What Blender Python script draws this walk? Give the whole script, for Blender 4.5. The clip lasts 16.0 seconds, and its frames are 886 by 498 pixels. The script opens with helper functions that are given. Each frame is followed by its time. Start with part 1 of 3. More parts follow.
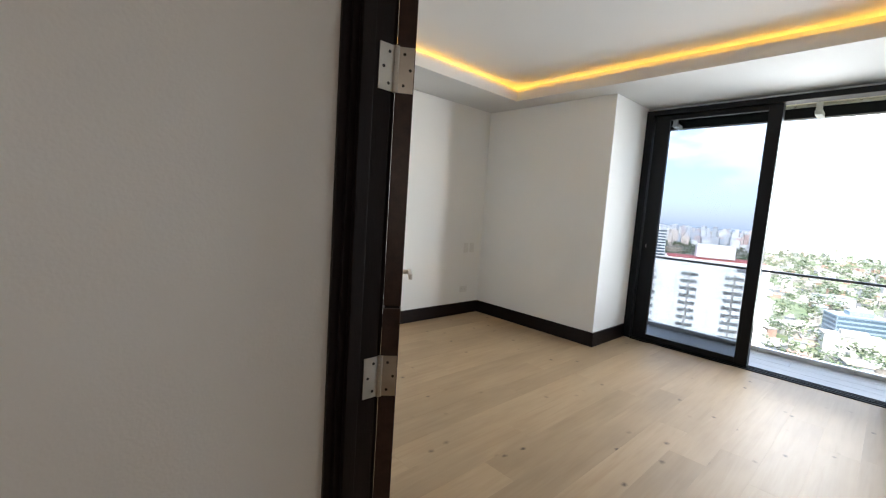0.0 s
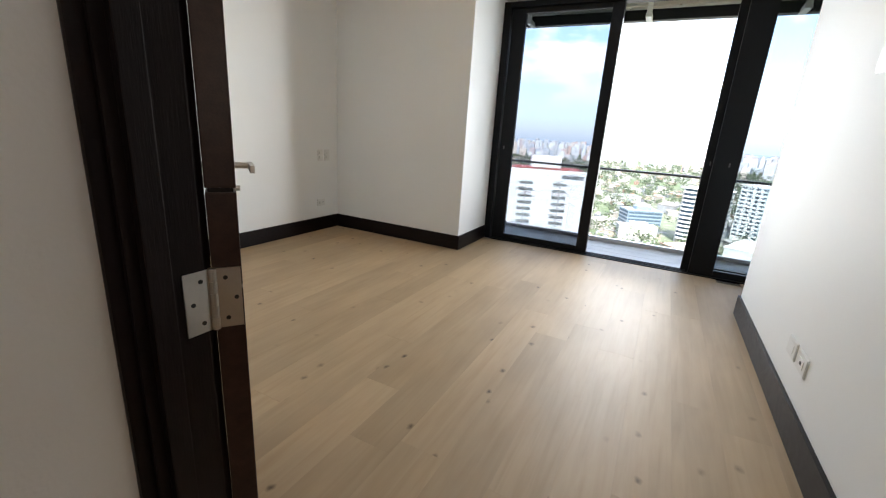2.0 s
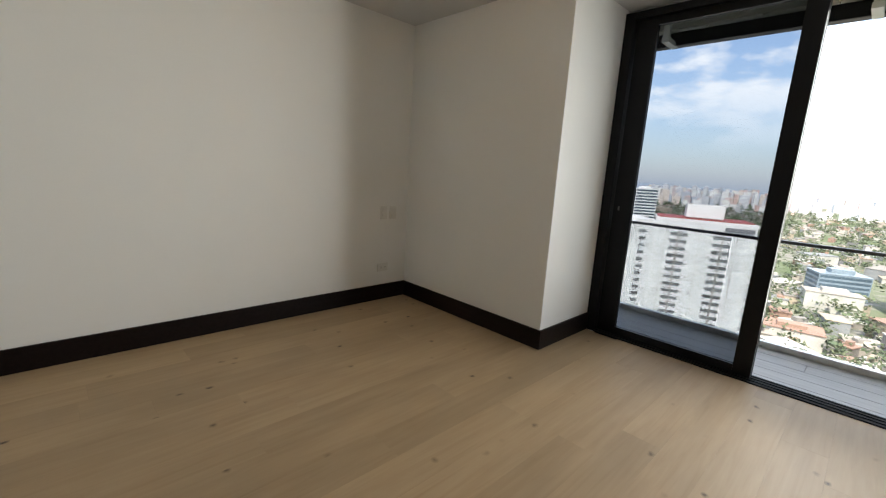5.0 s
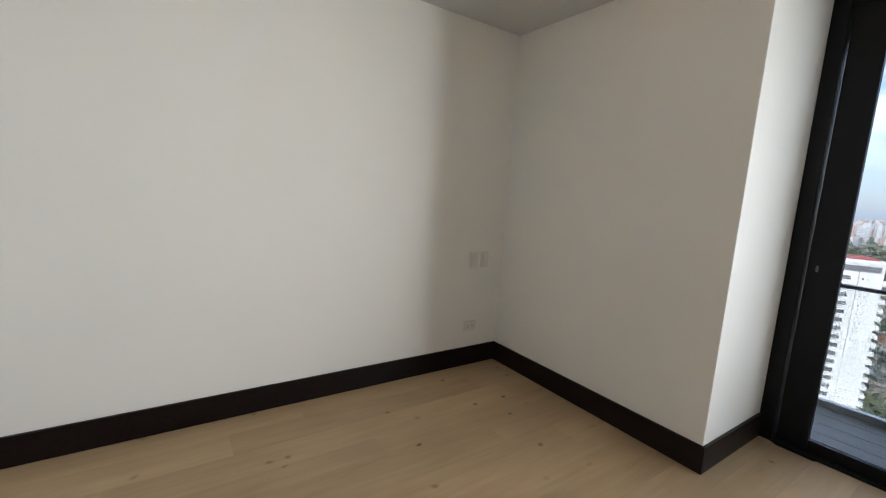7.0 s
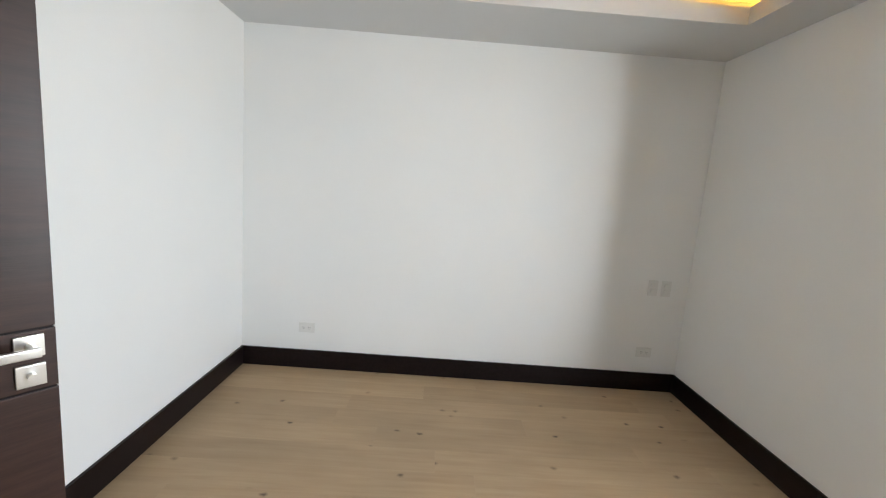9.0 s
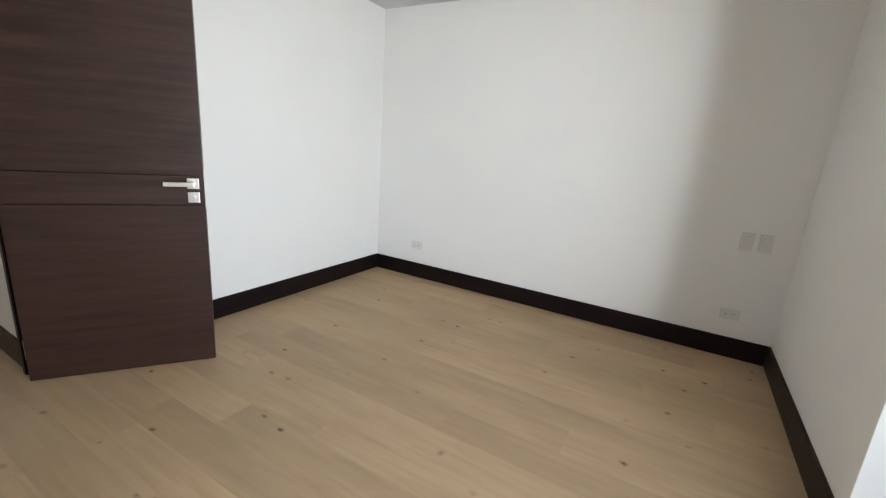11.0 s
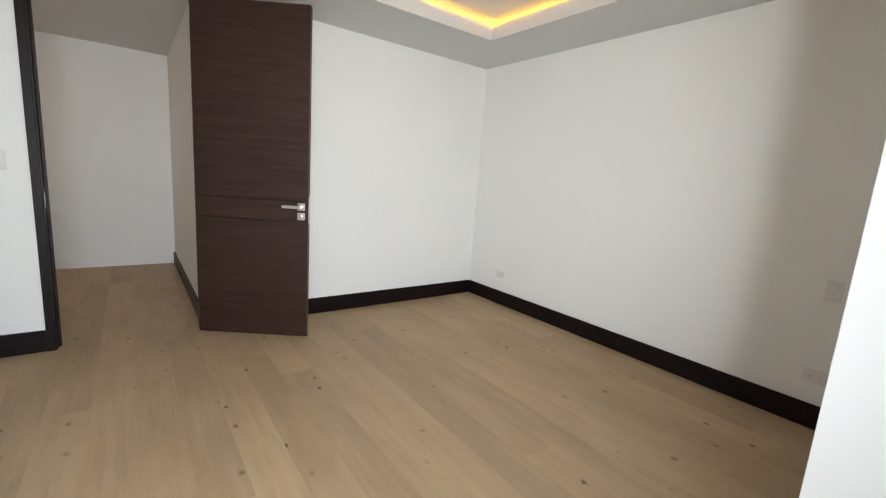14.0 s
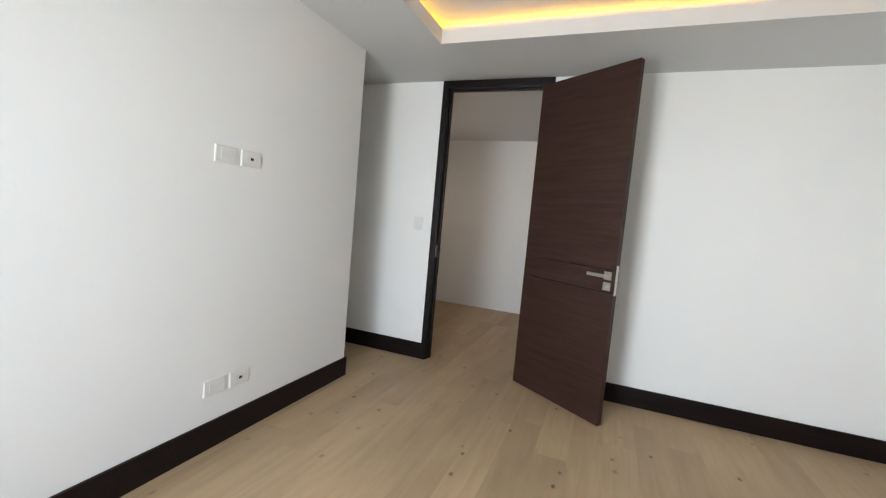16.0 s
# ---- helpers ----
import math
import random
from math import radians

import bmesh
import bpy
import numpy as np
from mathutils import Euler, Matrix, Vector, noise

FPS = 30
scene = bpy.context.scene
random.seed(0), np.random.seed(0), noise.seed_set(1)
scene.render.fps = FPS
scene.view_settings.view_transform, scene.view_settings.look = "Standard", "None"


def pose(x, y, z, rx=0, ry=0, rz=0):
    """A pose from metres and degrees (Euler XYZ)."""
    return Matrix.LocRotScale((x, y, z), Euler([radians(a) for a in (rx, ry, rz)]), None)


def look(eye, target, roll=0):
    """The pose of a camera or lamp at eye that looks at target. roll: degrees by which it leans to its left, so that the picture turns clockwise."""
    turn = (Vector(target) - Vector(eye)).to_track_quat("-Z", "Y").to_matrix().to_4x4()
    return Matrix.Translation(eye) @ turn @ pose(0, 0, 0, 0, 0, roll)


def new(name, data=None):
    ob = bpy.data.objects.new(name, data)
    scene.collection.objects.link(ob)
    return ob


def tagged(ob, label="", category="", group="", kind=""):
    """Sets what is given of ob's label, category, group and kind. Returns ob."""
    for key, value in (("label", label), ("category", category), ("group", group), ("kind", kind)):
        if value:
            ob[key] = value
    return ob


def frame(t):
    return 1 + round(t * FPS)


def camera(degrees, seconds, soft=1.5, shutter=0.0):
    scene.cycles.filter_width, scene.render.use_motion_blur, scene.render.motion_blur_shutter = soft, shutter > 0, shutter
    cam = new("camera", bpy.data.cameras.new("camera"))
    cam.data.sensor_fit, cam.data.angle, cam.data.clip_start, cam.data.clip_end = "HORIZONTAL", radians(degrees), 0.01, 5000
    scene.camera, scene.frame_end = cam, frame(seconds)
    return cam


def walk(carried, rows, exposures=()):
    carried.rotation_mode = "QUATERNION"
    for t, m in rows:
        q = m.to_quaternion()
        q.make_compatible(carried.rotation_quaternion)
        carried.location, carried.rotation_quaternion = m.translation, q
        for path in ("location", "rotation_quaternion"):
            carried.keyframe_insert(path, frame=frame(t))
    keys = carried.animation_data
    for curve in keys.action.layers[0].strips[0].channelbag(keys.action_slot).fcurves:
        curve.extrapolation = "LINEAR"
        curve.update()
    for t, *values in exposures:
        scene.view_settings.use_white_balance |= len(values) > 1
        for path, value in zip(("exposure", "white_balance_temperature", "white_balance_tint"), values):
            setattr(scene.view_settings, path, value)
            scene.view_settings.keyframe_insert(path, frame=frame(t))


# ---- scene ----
cam = camera(93.6, 16.0, soft=1.2)
PATH = [
    (0, (3.58, -0.548, 1.312), (2.118, 0.802, 1.112), 3.9),
    (0.5, (3.49, -0.636, 1.287), (2.204, 0.875, 1.035), 3.5),
    (1, (3.453, -0.681, 1.232), (2.35, 0.952, 0.889), 3.5),
    (1.5, (3.426, -0.59, 1.15), (2.469, 1.107, 0.695), 3.6),
    (2, (3.362, -0.362, 1.171), (2.491, 1.355, 0.627), 3.8),
    (2.5, (3.294, -0.083, 1.229), (2.445, 1.635, 0.657), 3.9),
    (3, (3.223, 0.165, 1.265), (2.352, 1.883, 0.728), 4.1),
    (5.5, (3.131, 0.967, 1.263), (1.618, 2.23, 0.92), 3.6),
    (6, (2.817, 1.046, 1.284), (1.251, 2.245, 0.953), 3.7),
    (6.5, (2.524, 1.113, 1.315), (0.94, 2.292, 0.999), 3.9),
    (7, (2.448, 1.174, 1.338), (0.813, 2.293, 1.061), 3.7),
    (7.5, (2.554, 1.077, 1.339), (0.876, 2.136, 1.084), 4.8),
    (8, (2.755, 1.159, 1.365), (0.955, 1.999, 1.131), 4.8),
    (8.5, (2.971, 1.36, 1.493), (1.041, 1.794, 1.196), 4.6),
    (9, (3.113, 1.441, 1.472), (1.134, 1.482, 1.182), 4.4),
    (11.5, (3.43, 3.133, 1.277), (1.82, 2.071, 0.748), 4.0),
    (12, (3.467, 3.436, 1.25), (1.903, 2.314, 0.704), 4.1),
    (12.5, (3.556, 3.58, 1.236), (2.034, 2.401, 0.696), 4.2),
    (13, (3.617, 3.668, 1.211), (2.145, 2.41, 0.71), 4.2),
    (13.5, (3.454, 3.652, 1.266), (2.078, 2.269, 0.828), 4.1),
    (14, (3.187, 3.629, 1.319), (1.993, 2.06, 0.98), 4.0),
    (14.5, (2.905, 3.497, 1.366), (2.004, 1.729, 1.121), 3.9),
    (15, (2.601, 3.397, 1.402), (2.158, 1.454, 1.232), 4.3),
    (15.5, (2.378, 3.378, 1.387), (2.521, 1.386, 1.268), 4.6),
    (16, (2.198, 3.471, 1.318), (2.921, 1.613, 1.166), 5.1),
]
walk(cam, [(t, look(eye, target, roll)) for t, eye, target, roll in PATH],
     exposures=[(0, 2.75, 6500, 10), (0.7, 2.65, 6650, 10), (1.5, 2.7, 6600, 10), (2.0, 2.75, 6650, 10), (2.5, 2.6, 6600, 10), (3, 2.45, 6550, 10), (5.5, 2.0, 7400, 10), (6.5, 2.43, 6950, 10), (7.5, 2.45, 6800, 10), (8.5, 2.58, 6600, 10), (9, 2.85, 6400, 10), (11.5, 2.85, 6450, 10), (14, 2.75, 6700, 10), (16, 2.8, 6480, 10)])

# ---- light ----
world = bpy.data.worlds.new("sky")
scene.world = world
world.use_nodes = True
SUN_ELEV, SUN_ROT = 52, 160      # degrees; the sun stands behind the building, seen from the room


def build_world():
    nt = world.node_tree
    nt.nodes.clear()
    out = nt.nodes.new("ShaderNodeOutputWorld")
    bg = nt.nodes.new("ShaderNodeBackground")
    sky = nt.nodes.new("ShaderNodeTexSky")
    sky.sky_type = "NISHITA"
    sky.sun_disc = False
    sky.sun_elevation = radians(SUN_ELEV)
    sky.sun_rotation = radians(SUN_ROT)
    sky.dust_density = 0.7
    co = nt.nodes.new("ShaderNodeTexCoord")
    mp = nt.nodes.new("ShaderNodeMapping")
    mp.inputs["Scale"].default_value = (1.0, 1.0, 2.2)
    mp.inputs["Location"].default_value = (0.35, 0.2, 0.1)
    nz = nt.nodes.new("ShaderNodeTexNoise")
    nz.inputs["Scale"].default_value = 5.2
    nz.inputs["Detail"].default_value = 7
    nz.inputs["Roughness"].default_value = 0.56
    ramp = nt.nodes.new("ShaderNodeValToRGB")
    ramp.color_ramp.elements[0].position = 0.47
    ramp.color_ramp.elements[1].position = 0.585
    mix = nt.nodes.new("ShaderNodeMix")
    mix.data_type = "RGBA"
    mix.inputs["B"].default_value = (6.2, 6.4, 6.8, 1)
    ln = nt.links.new
    ln(co.outputs["Generated"], mp.inputs["Vector"])
    ln(mp.outputs["Vector"], nz.inputs["Vector"])
    ln(nz.outputs["Fac"], ramp.inputs["Fac"])
    tint = nt.nodes.new("ShaderNodeVectorMath")
    tint.operation = "MULTIPLY"
    tint.inputs[1].default_value = (0.99, 0.98, 1.0)
    ln(sky.outputs["Color"], tint.inputs[0])
    sep = nt.nodes.new("ShaderNodeSeparateXYZ")
    ln(co.outputs["Generated"], sep.inputs["Vector"])
    rise = nt.nodes.new("ShaderNodeMapRange")
    rise.inputs["From Min"].default_value, rise.inputs["From Max"].default_value = 0.06, 0.2
    ln(sep.outputs["Z"], rise.inputs["Value"])
    cover = nt.nodes.new("ShaderNodeMath")
    cover.operation = "MULTIPLY"
    ln(rise.outputs["Result"], cover.inputs[0])
    ln(ramp.outputs["Color"], cover.inputs[1])
    ln(cover.outputs[0], mix.inputs["Factor"])
    low = nt.nodes.new("ShaderNodeMapRange")
    low.inputs["From Max"].default_value = 0.25
    low.inputs["To Min"].default_value = 0.8
    low.inputs["To Max"].default_value = 0.0
    ln(sep.outputs["Z"], low.inputs["Value"])
    haze = nt.nodes.new("ShaderNodeMix")
    haze.data_type = "RGBA"
    haze.inputs["B"].default_value = (2.1, 2.6, 3.55, 1)
    ln(low.outputs["Result"], haze.inputs["Factor"])
    ln(tint.outputs["Vector"], haze.inputs["A"])
    ln(haze.outputs["Result"], mix.inputs["A"])
    ln(mix.outputs["Result"], bg.inputs["Color"])
    bg.inputs["Strength"].default_value = 0.15
    ln(bg.outputs["Background"], out.inputs["Surface"])


build_world()
sun = new("sun", bpy.data.lights.new("sun", "SUN"))
sun.data.energy, sun.data.angle, sun.data.color = 3.2, radians(0.5), (1.0, 0.95, 0.88)
sun.matrix_world = look((0, 0, 0), (-math.sin(radians(SUN_ROT)) * math.cos(radians(SUN_ELEV)), -math.cos(radians(SUN_ROT)) * math.cos(radians(SUN_ELEV)), -math.sin(radians(SUN_ELEV))))


def fill_lamp(name, place, turn, width, height, watts, spread, tilt=0):
    """Area lamp added in an opening for light from beyond it; turn and tilt: degrees from the level way into the room.
    """
    lamp = new(name, bpy.data.lights.new(name, "AREA"))
    lamp.data.shape, lamp.data.size, lamp.data.size_y = "RECTANGLE", width, height
    lamp.data.energy, lamp.data.color, lamp.data.spread = watts, (0.91, 0.965, 1.0), radians(spread)
    lamp.matrix_world = Matrix.Translation(place) @ Matrix.Rotation(radians(turn), 4, "Z") @ Matrix.Rotation(radians(tilt), 4, "X") @ Matrix.Rotation(radians(-90), 4, "X")
    return lamp


# the open bay, its brighter end towards the sunlit haze, then the tinted bay
fill_lamp("opening_fill", (3.2, 4.2, 1.35), -10, 0.84, 1.9, 5.1, 114)
fill_lamp("opening_fill", (2.23, 4.12, 1.3), 0, 0.8, 2.0, 0.85, 172).data.color = (0.84, 0.93, 1.0)
fill_lamp("opening_fill", (3.45, 4.2, 1.4), -50, 0.22, 1.9, 1.4, 72)
# warm fill added to brighten the corridor, out of view at its east end
fill_lamp("opening_fill", (5.19, -1.35, 1.5), -90, 0.48, 0.38, 0.62, 170).data.color = (1.0, 0.76, 0.58)


# ---- materials ----
def material(name, color, rough=0.5, metal=0.0, spec=0.5):
    m = bpy.data.materials.new(name)
    m.use_nodes = True
    b = m.node_tree.nodes["Principled BSDF"]
    b.inputs["Base Color"].default_value = (*color, 1)
    b.inputs["Roughness"].default_value = rough
    b.inputs["Metallic"].default_value = metal
    b.inputs["Specular IOR Level"].default_value = spec
    return m


def nodes_of(m):
    nt = m.node_tree
    return nt, nt.nodes["Principled BSDF"], nt.nodes.new, nt.links.new


def mottle(m, color, amount=0.12, scale=3.0, fine=60.0, bump=0.05, rough=0.5, rough_amount=0.1, stretch=(1, 1, 1), per_object=0.0):
    """Two scales of variation in colour, roughness and relief, on object coordinates."""
    nt, b, node, ln = nodes_of(m)
    co = node("ShaderNodeTexCoord")
    mp = node("ShaderNodeMapping")
    mp.inputs["Scale"].default_value = stretch
    ln(co.outputs["Object"], mp.inputs["Vector"])
    info = node("ShaderNodeObjectInfo")
    off = node("ShaderNodeMath")
    off.operation = "MULTIPLY"
    off.inputs[1].default_value = 50.0
    ln(info.outputs["Random"], off.inputs[0])
    big, small = node("ShaderNodeTexNoise"), node("ShaderNodeTexNoise")
    for n, s, d in ((big, scale, 4), (small, fine, 3)):
        n.noise_dimensions = "4D"
        n.inputs["Scale"].default_value = s
        n.inputs["Detail"].default_value = d
        ln(mp.outputs["Vector"], n.inputs["Vector"])
        ln(off.outputs[0], n.inputs["W"])
    add = node("ShaderNodeMath")
    add.operation = "MULTIPLY_ADD"
    add.inputs[1].default_value = 0.4
    ln(small.outputs["Fac"], add.inputs[0])
    ln(big.outputs["Fac"], add.inputs[2])
    rng = node("ShaderNodeMapRange")
    rng.inputs["From Min"].default_value = 0.4
    rng.inputs["From Max"].default_value = 1.0
    rng.inputs["To Min"].default_value = 1 - amount
    rng.inputs["To Max"].default_value = 1 + amount
    ln(add.outputs[0], rng.inputs["Value"])
    val = rng.outputs["Result"]
    if per_object:
        pr = node("ShaderNodeMapRange")
        pr.inputs["To Min"].default_value = 1 - per_object
        pr.inputs["To Max"].default_value = 1 + per_object
        ln(info.outputs["Random"], pr.inputs["Value"])
        mul = node("ShaderNodeMath")
        mul.operation = "MULTIPLY"
        ln(val, mul.inputs[0])
        ln(pr.outputs["Result"], mul.inputs[1])
        val = mul.outputs[0]
    vm = node("ShaderNodeVectorMath")
    vm.operation = "SCALE"
    vm.inputs[0].default_value = color
    ln(val, vm.inputs["Scale"])
    ln(vm.outputs["Vector"], b.inputs["Base Color"])
    rr = node("ShaderNodeMapRange")
    rr.inputs["To Min"].default_value = max(0.02, rough - rough_amount)
    rr.inputs["To Max"].default_value = rough + rough_amount
    ln(big.outputs["Fac"], rr.inputs["Value"])
    ln(rr.outputs["Result"], b.inputs["Roughness"])
    if bump:
        bp = node("ShaderNodeBump")
        bp.inputs["Strength"].default_value = bump
        bp.inputs["Distance"].default_value = 0.004
        ln(small.outputs["Fac"], bp.inputs["Height"])
        ln(bp.outputs["Normal"], b.inputs["Normal"])
    return m


def paint(name, color, **kw):
    return mottle(material(name, color, spec=0.3), color, **kw)


WALL = paint("wall_paint", (0.85, 0.845, 0.825), amount=0.025, scale=1.3, fine=160, bump=0.12, rough=0.62)
# white ceiling, its weaker light put into the colour as a greyer tone
CEIL = paint("ceiling_paint_dimmed", (0.66, 0.66, 0.655), amount=0.02, scale=1.0, fine=140, bump=0.08, rough=0.75)
WENGE = mottle(material("wenge", (0.0095, 0.0055, 0.0055), spec=0.2), (0.0095, 0.0055, 0.0055), amount=0.5, scale=3, fine=30, bump=0.1, rough=0.36, rough_amount=0.1, stretch=(1.2, 14, 14))
WENGE_UP = mottle(material("wenge_upright", (0.0095, 0.0055, 0.0055), spec=0.2), (0.0095, 0.0055, 0.0055), amount=0.45, scale=3, fine=30, bump=0.08, rough=0.4, rough_amount=0.1, stretch=(14, 14, 1.2))
ALU = mottle(material("black_aluminium", (0.006, 0.0065, 0.008), spec=0.2), (0.006, 0.0065, 0.008), amount=0.2, scale=4, fine=200, bump=0.02, rough=0.42, rough_amount=0.06)
STEEL = mottle(material("brushed_steel", (0.62, 0.59, 0.55), metal=1.0), (0.62, 0.59, 0.55), amount=0.08, scale=20, fine=250, bump=0.03, rough=0.3, rough_amount=0.08)
PLASTIC = paint("white_plastic", (0.76, 0.75, 0.72), amount=0.02, scale=10, fine=300, bump=0.0, rough=0.35)
RAIL_GREY = mottle(material("grey_rail", (0.10, 0.10, 0.105)), (0.10, 0.10, 0.105), amount=0.15, scale=6, fine=200, bump=0.02, rough=0.4)
DARK = material("dark_slot", (0.02, 0.02, 0.02), 0.6)
TILE = paint("grey_decking", (0.46, 0.455, 0.45), amount=0.16, scale=4, fine=50, bump=0.15, rough=0.6, stretch=(0.6, 8, 8), per_object=0.08)
CREAM = paint("cream_render", (0.62, 0.57, 0.45), amount=0.05, scale=3, fine=90, bump=0.15, rough=0.8)
CONCRETE = paint("concrete", (0.45, 0.44, 0.42), amount=0.15, scale=2, fine=40, bump=0.2, rough=0.85)
RUBBER = material("grout", (0.16, 0.12, 0.08), 0.9)


def oak():
    m = material("pale_oak", (0.42, 0.33, 0.235), 0.45, spec=0.36)
    nt, b, node, ln = nodes_of(m)
    co = node("ShaderNodeTexCoord")
    info = node("ShaderNodeObjectInfo")
    off = node("ShaderNodeMath")
    off.operation = "MULTIPLY"
    off.inputs[1].default_value = 80.0
    ln(info.outputs["Random"], off.inputs[0])

    def noise4(scale, detail, stretch, rough=0.55, dist=0.0):
        mp = node("ShaderNodeMapping")
        mp.inputs["Scale"].default_value = stretch
        ln(co.outputs["Object"], mp.inputs["Vector"])
        n = node("ShaderNodeTexNoise")
        n.noise_dimensions = "4D"
        n.inputs["Scale"].default_value = scale
        n.inputs["Detail"].default_value = detail
        n.inputs["Roughness"].default_value = rough
        n.inputs["Distortion"].default_value = dist
        ln(mp.outputs["Vector"], n.inputs["Vector"])
        ln(off.outputs[0], n.inputs["W"])
        return n.outputs["Fac"]

    grain = noise4(2.0, 5, (13, 0.8, 1), 0.6, 0.9)
    cloud = noise4(1.6, 3, (2.2, 0.8, 1))
    fine = noise4(6.0, 2, (60, 1.5, 1))
    ramp = node("ShaderNodeValToRGB")
    e = ramp.color_ramp.elements
    e[0].position, e[0].color = 0.25, (0.412, 0.284, 0.162, 1)
    e[1].position, e[1].color = 0.75, (0.500, 0.362, 0.222, 1)
    mid = e.new(0.48)
    mid.color = (0.459, 0.326, 0.195, 1)
    ln(grain, ramp.inputs["Fac"])
    tone = node("ShaderNodeMapRange")
    tone.inputs["To Min"].default_value = 0.91
    tone.inputs["To Max"].default_value = 1.07
    ln(info.outputs["Random"], tone.inputs["Value"])
    cl = node("ShaderNodeMapRange")
    cl.inputs["From Min"].default_value = 0.3
    cl.inputs["From Max"].default_value = 0.7
    cl.inputs["To Min"].default_value = 0.88
    cl.inputs["To Max"].default_value = 1.1
    ln(cloud, cl.inputs["Value"])
    t2 = node("ShaderNodeMath")
    t2.operation = "MULTIPLY"
    ln(tone.outputs["Result"], t2.inputs[0])
    ln(cl.outputs["Result"], t2.inputs[1])
    sc = node("ShaderNodeVectorMath")
    sc.operation = "SCALE"
    ln(ramp.outputs["Color"], sc.inputs[0])
    ln(t2.outputs[0], sc.inputs["Scale"])
    # knots: small dark eyes, long in the grain's direction, few in a plank
    mp = node("ShaderNodeMapping")
    mp.inputs["Scale"].default_value = (5.0, 3.6, 0.0)
    ln(co.outputs["Object"], mp.inputs["Vector"])
    shift = node("ShaderNodeVectorMath")
    ln(mp.outputs["Vector"], shift.inputs[0])
    ln(off.outputs[0], shift.inputs[1])
    vo = node("ShaderNodeTexVoronoi")
    vo.voronoi_dimensions = "2D"
    vo.inputs["Scale"].default_value = 1.0
    wob = node("ShaderNodeTexNoise")
    wob.inputs["Scale"].default_value = 22.0
    ln(co.outputs["Object"], wob.inputs["Vector"])
    wobble = node("ShaderNodeVectorMath")
    wobble.operation = "MULTIPLY_ADD"
    wobble.inputs[1].default_value = (0.16, 0.10, 0.0)
    ln(wob.outputs["Color"], wobble.inputs[0])
    ln(shift.outputs["Vector"], wobble.inputs[2])
    ln(wobble.outputs["Vector"], vo.inputs["Vector"])
    kn = node("ShaderNodeMapRange")
    kn.inputs["From Min"].default_value = 0.012
    kn.inputs["From Max"].default_value = 0.085
    kn.inputs["To Min"].default_value = 1.0
    kn.inputs["To Max"].default_value = 0.0
    ln(vo.outputs["Distance"], kn.inputs["Value"])
    sep = node("ShaderNodeSeparateColor")
    ln(vo.outputs["Color"], sep.inputs["Color"])
    few = node("ShaderNodeMapRange")
    few.inputs["From Min"].default_value = 0.66
    few.inputs["From Max"].default_value = 1.0
    few.inputs["To Max"].default_value = 1.0
    ln(sep.outputs["Red"], few.inputs["Value"])
    kf = node("ShaderNodeMath")
    kf.operation = "MULTIPLY"
    ln(kn.outputs["Result"], kf.inputs[0])
    ln(few.outputs["Result"], kf.inputs[1])
    mix = node("ShaderNodeMix")
    mix.data_type = "RGBA"
    mix.inputs["B"].default_value = (0.07, 0.045, 0.03, 1)
    ln(kf.outputs[0], mix.inputs["Factor"])
    ln(sc.outputs["Vector"], mix.inputs["A"])
    ln(mix.outputs["Result"], b.inputs["Base Color"])
    rr = node("ShaderNodeMapRange")
    rr.inputs["To Min"].default_value = 0.42
    rr.inputs["To Max"].default_value = 0.6
    ln(grain, rr.inputs["Value"])
    ln(rr.outputs["Result"], b.inputs["Roughness"])
    bp = node("ShaderNodeBump")
    bp.inputs["Strength"].default_value = 0.12
    bp.inputs["Distance"].default_value = 0.002
    ln(fine, bp.inputs["Height"])
    ln(bp.outputs["Normal"], b.inputs["Normal"])
    return m


OAK = oak()
DOOR_WOOD = mottle(material("brown_wenge_veneer", (0.039, 0.0185, 0.0138), spec=0.3), (0.039, 0.0185, 0.0138), amount=0.45, scale=3, fine=26, bump=0.08, rough=0.38, rough_amount=0.12, stretch=(1.0, 12, 14))


def pane_glass(name, tint):
    m = bpy.data.materials.new(name)
    m.use_nodes = True
    nt = m.node_tree
    nt.nodes.clear()
    out = nt.nodes.new("ShaderNodeOutputMaterial")
    tr = nt.nodes.new("ShaderNodeBsdfTransparent")
    tr.inputs["Color"].default_value = (*tint, 1)
    gl = nt.nodes.new("ShaderNodeBsdfGlossy")
    gl.inputs["Roughness"].default_value = 0.02
    fr = nt.nodes.new("ShaderNodeFresnel")
    fr.inputs["IOR"].default_value = 1.16
    mx = nt.nodes.new("ShaderNodeMixShader")
    nt.links.new(fr.outputs["Fac"], mx.inputs["Fac"])
    nt.links.new(tr.outputs["BSDF"], mx.inputs[1])
    nt.links.new(gl.outputs["BSDF"], mx.inputs[2])
    nt.links.new(mx.outputs["Shader"], out.inputs["Surface"])
    return m


# each pane has two faces, so the tint is taken twice
GLASS = pane_glass("tinted_window_glass", (0.47, 0.495, 0.525))
PALE = pane_glass("pale_window_glass", (0.60, 0.625, 0.65))
CLEAR = pane_glass("clear_railing_glass", (0.96, 0.975, 0.97))


def led(name, color, strength):
    m = material(name, color, 0.5)
    b = m.node_tree.nodes["Principled BSDF"]
    b.inputs["Emission Color"].default_value = (*color, 1)
    b.inputs["Emission Strength"].default_value = strength
    return m


LED = led("warm_led", (1.0, 0.52, 0.07), 2.2)


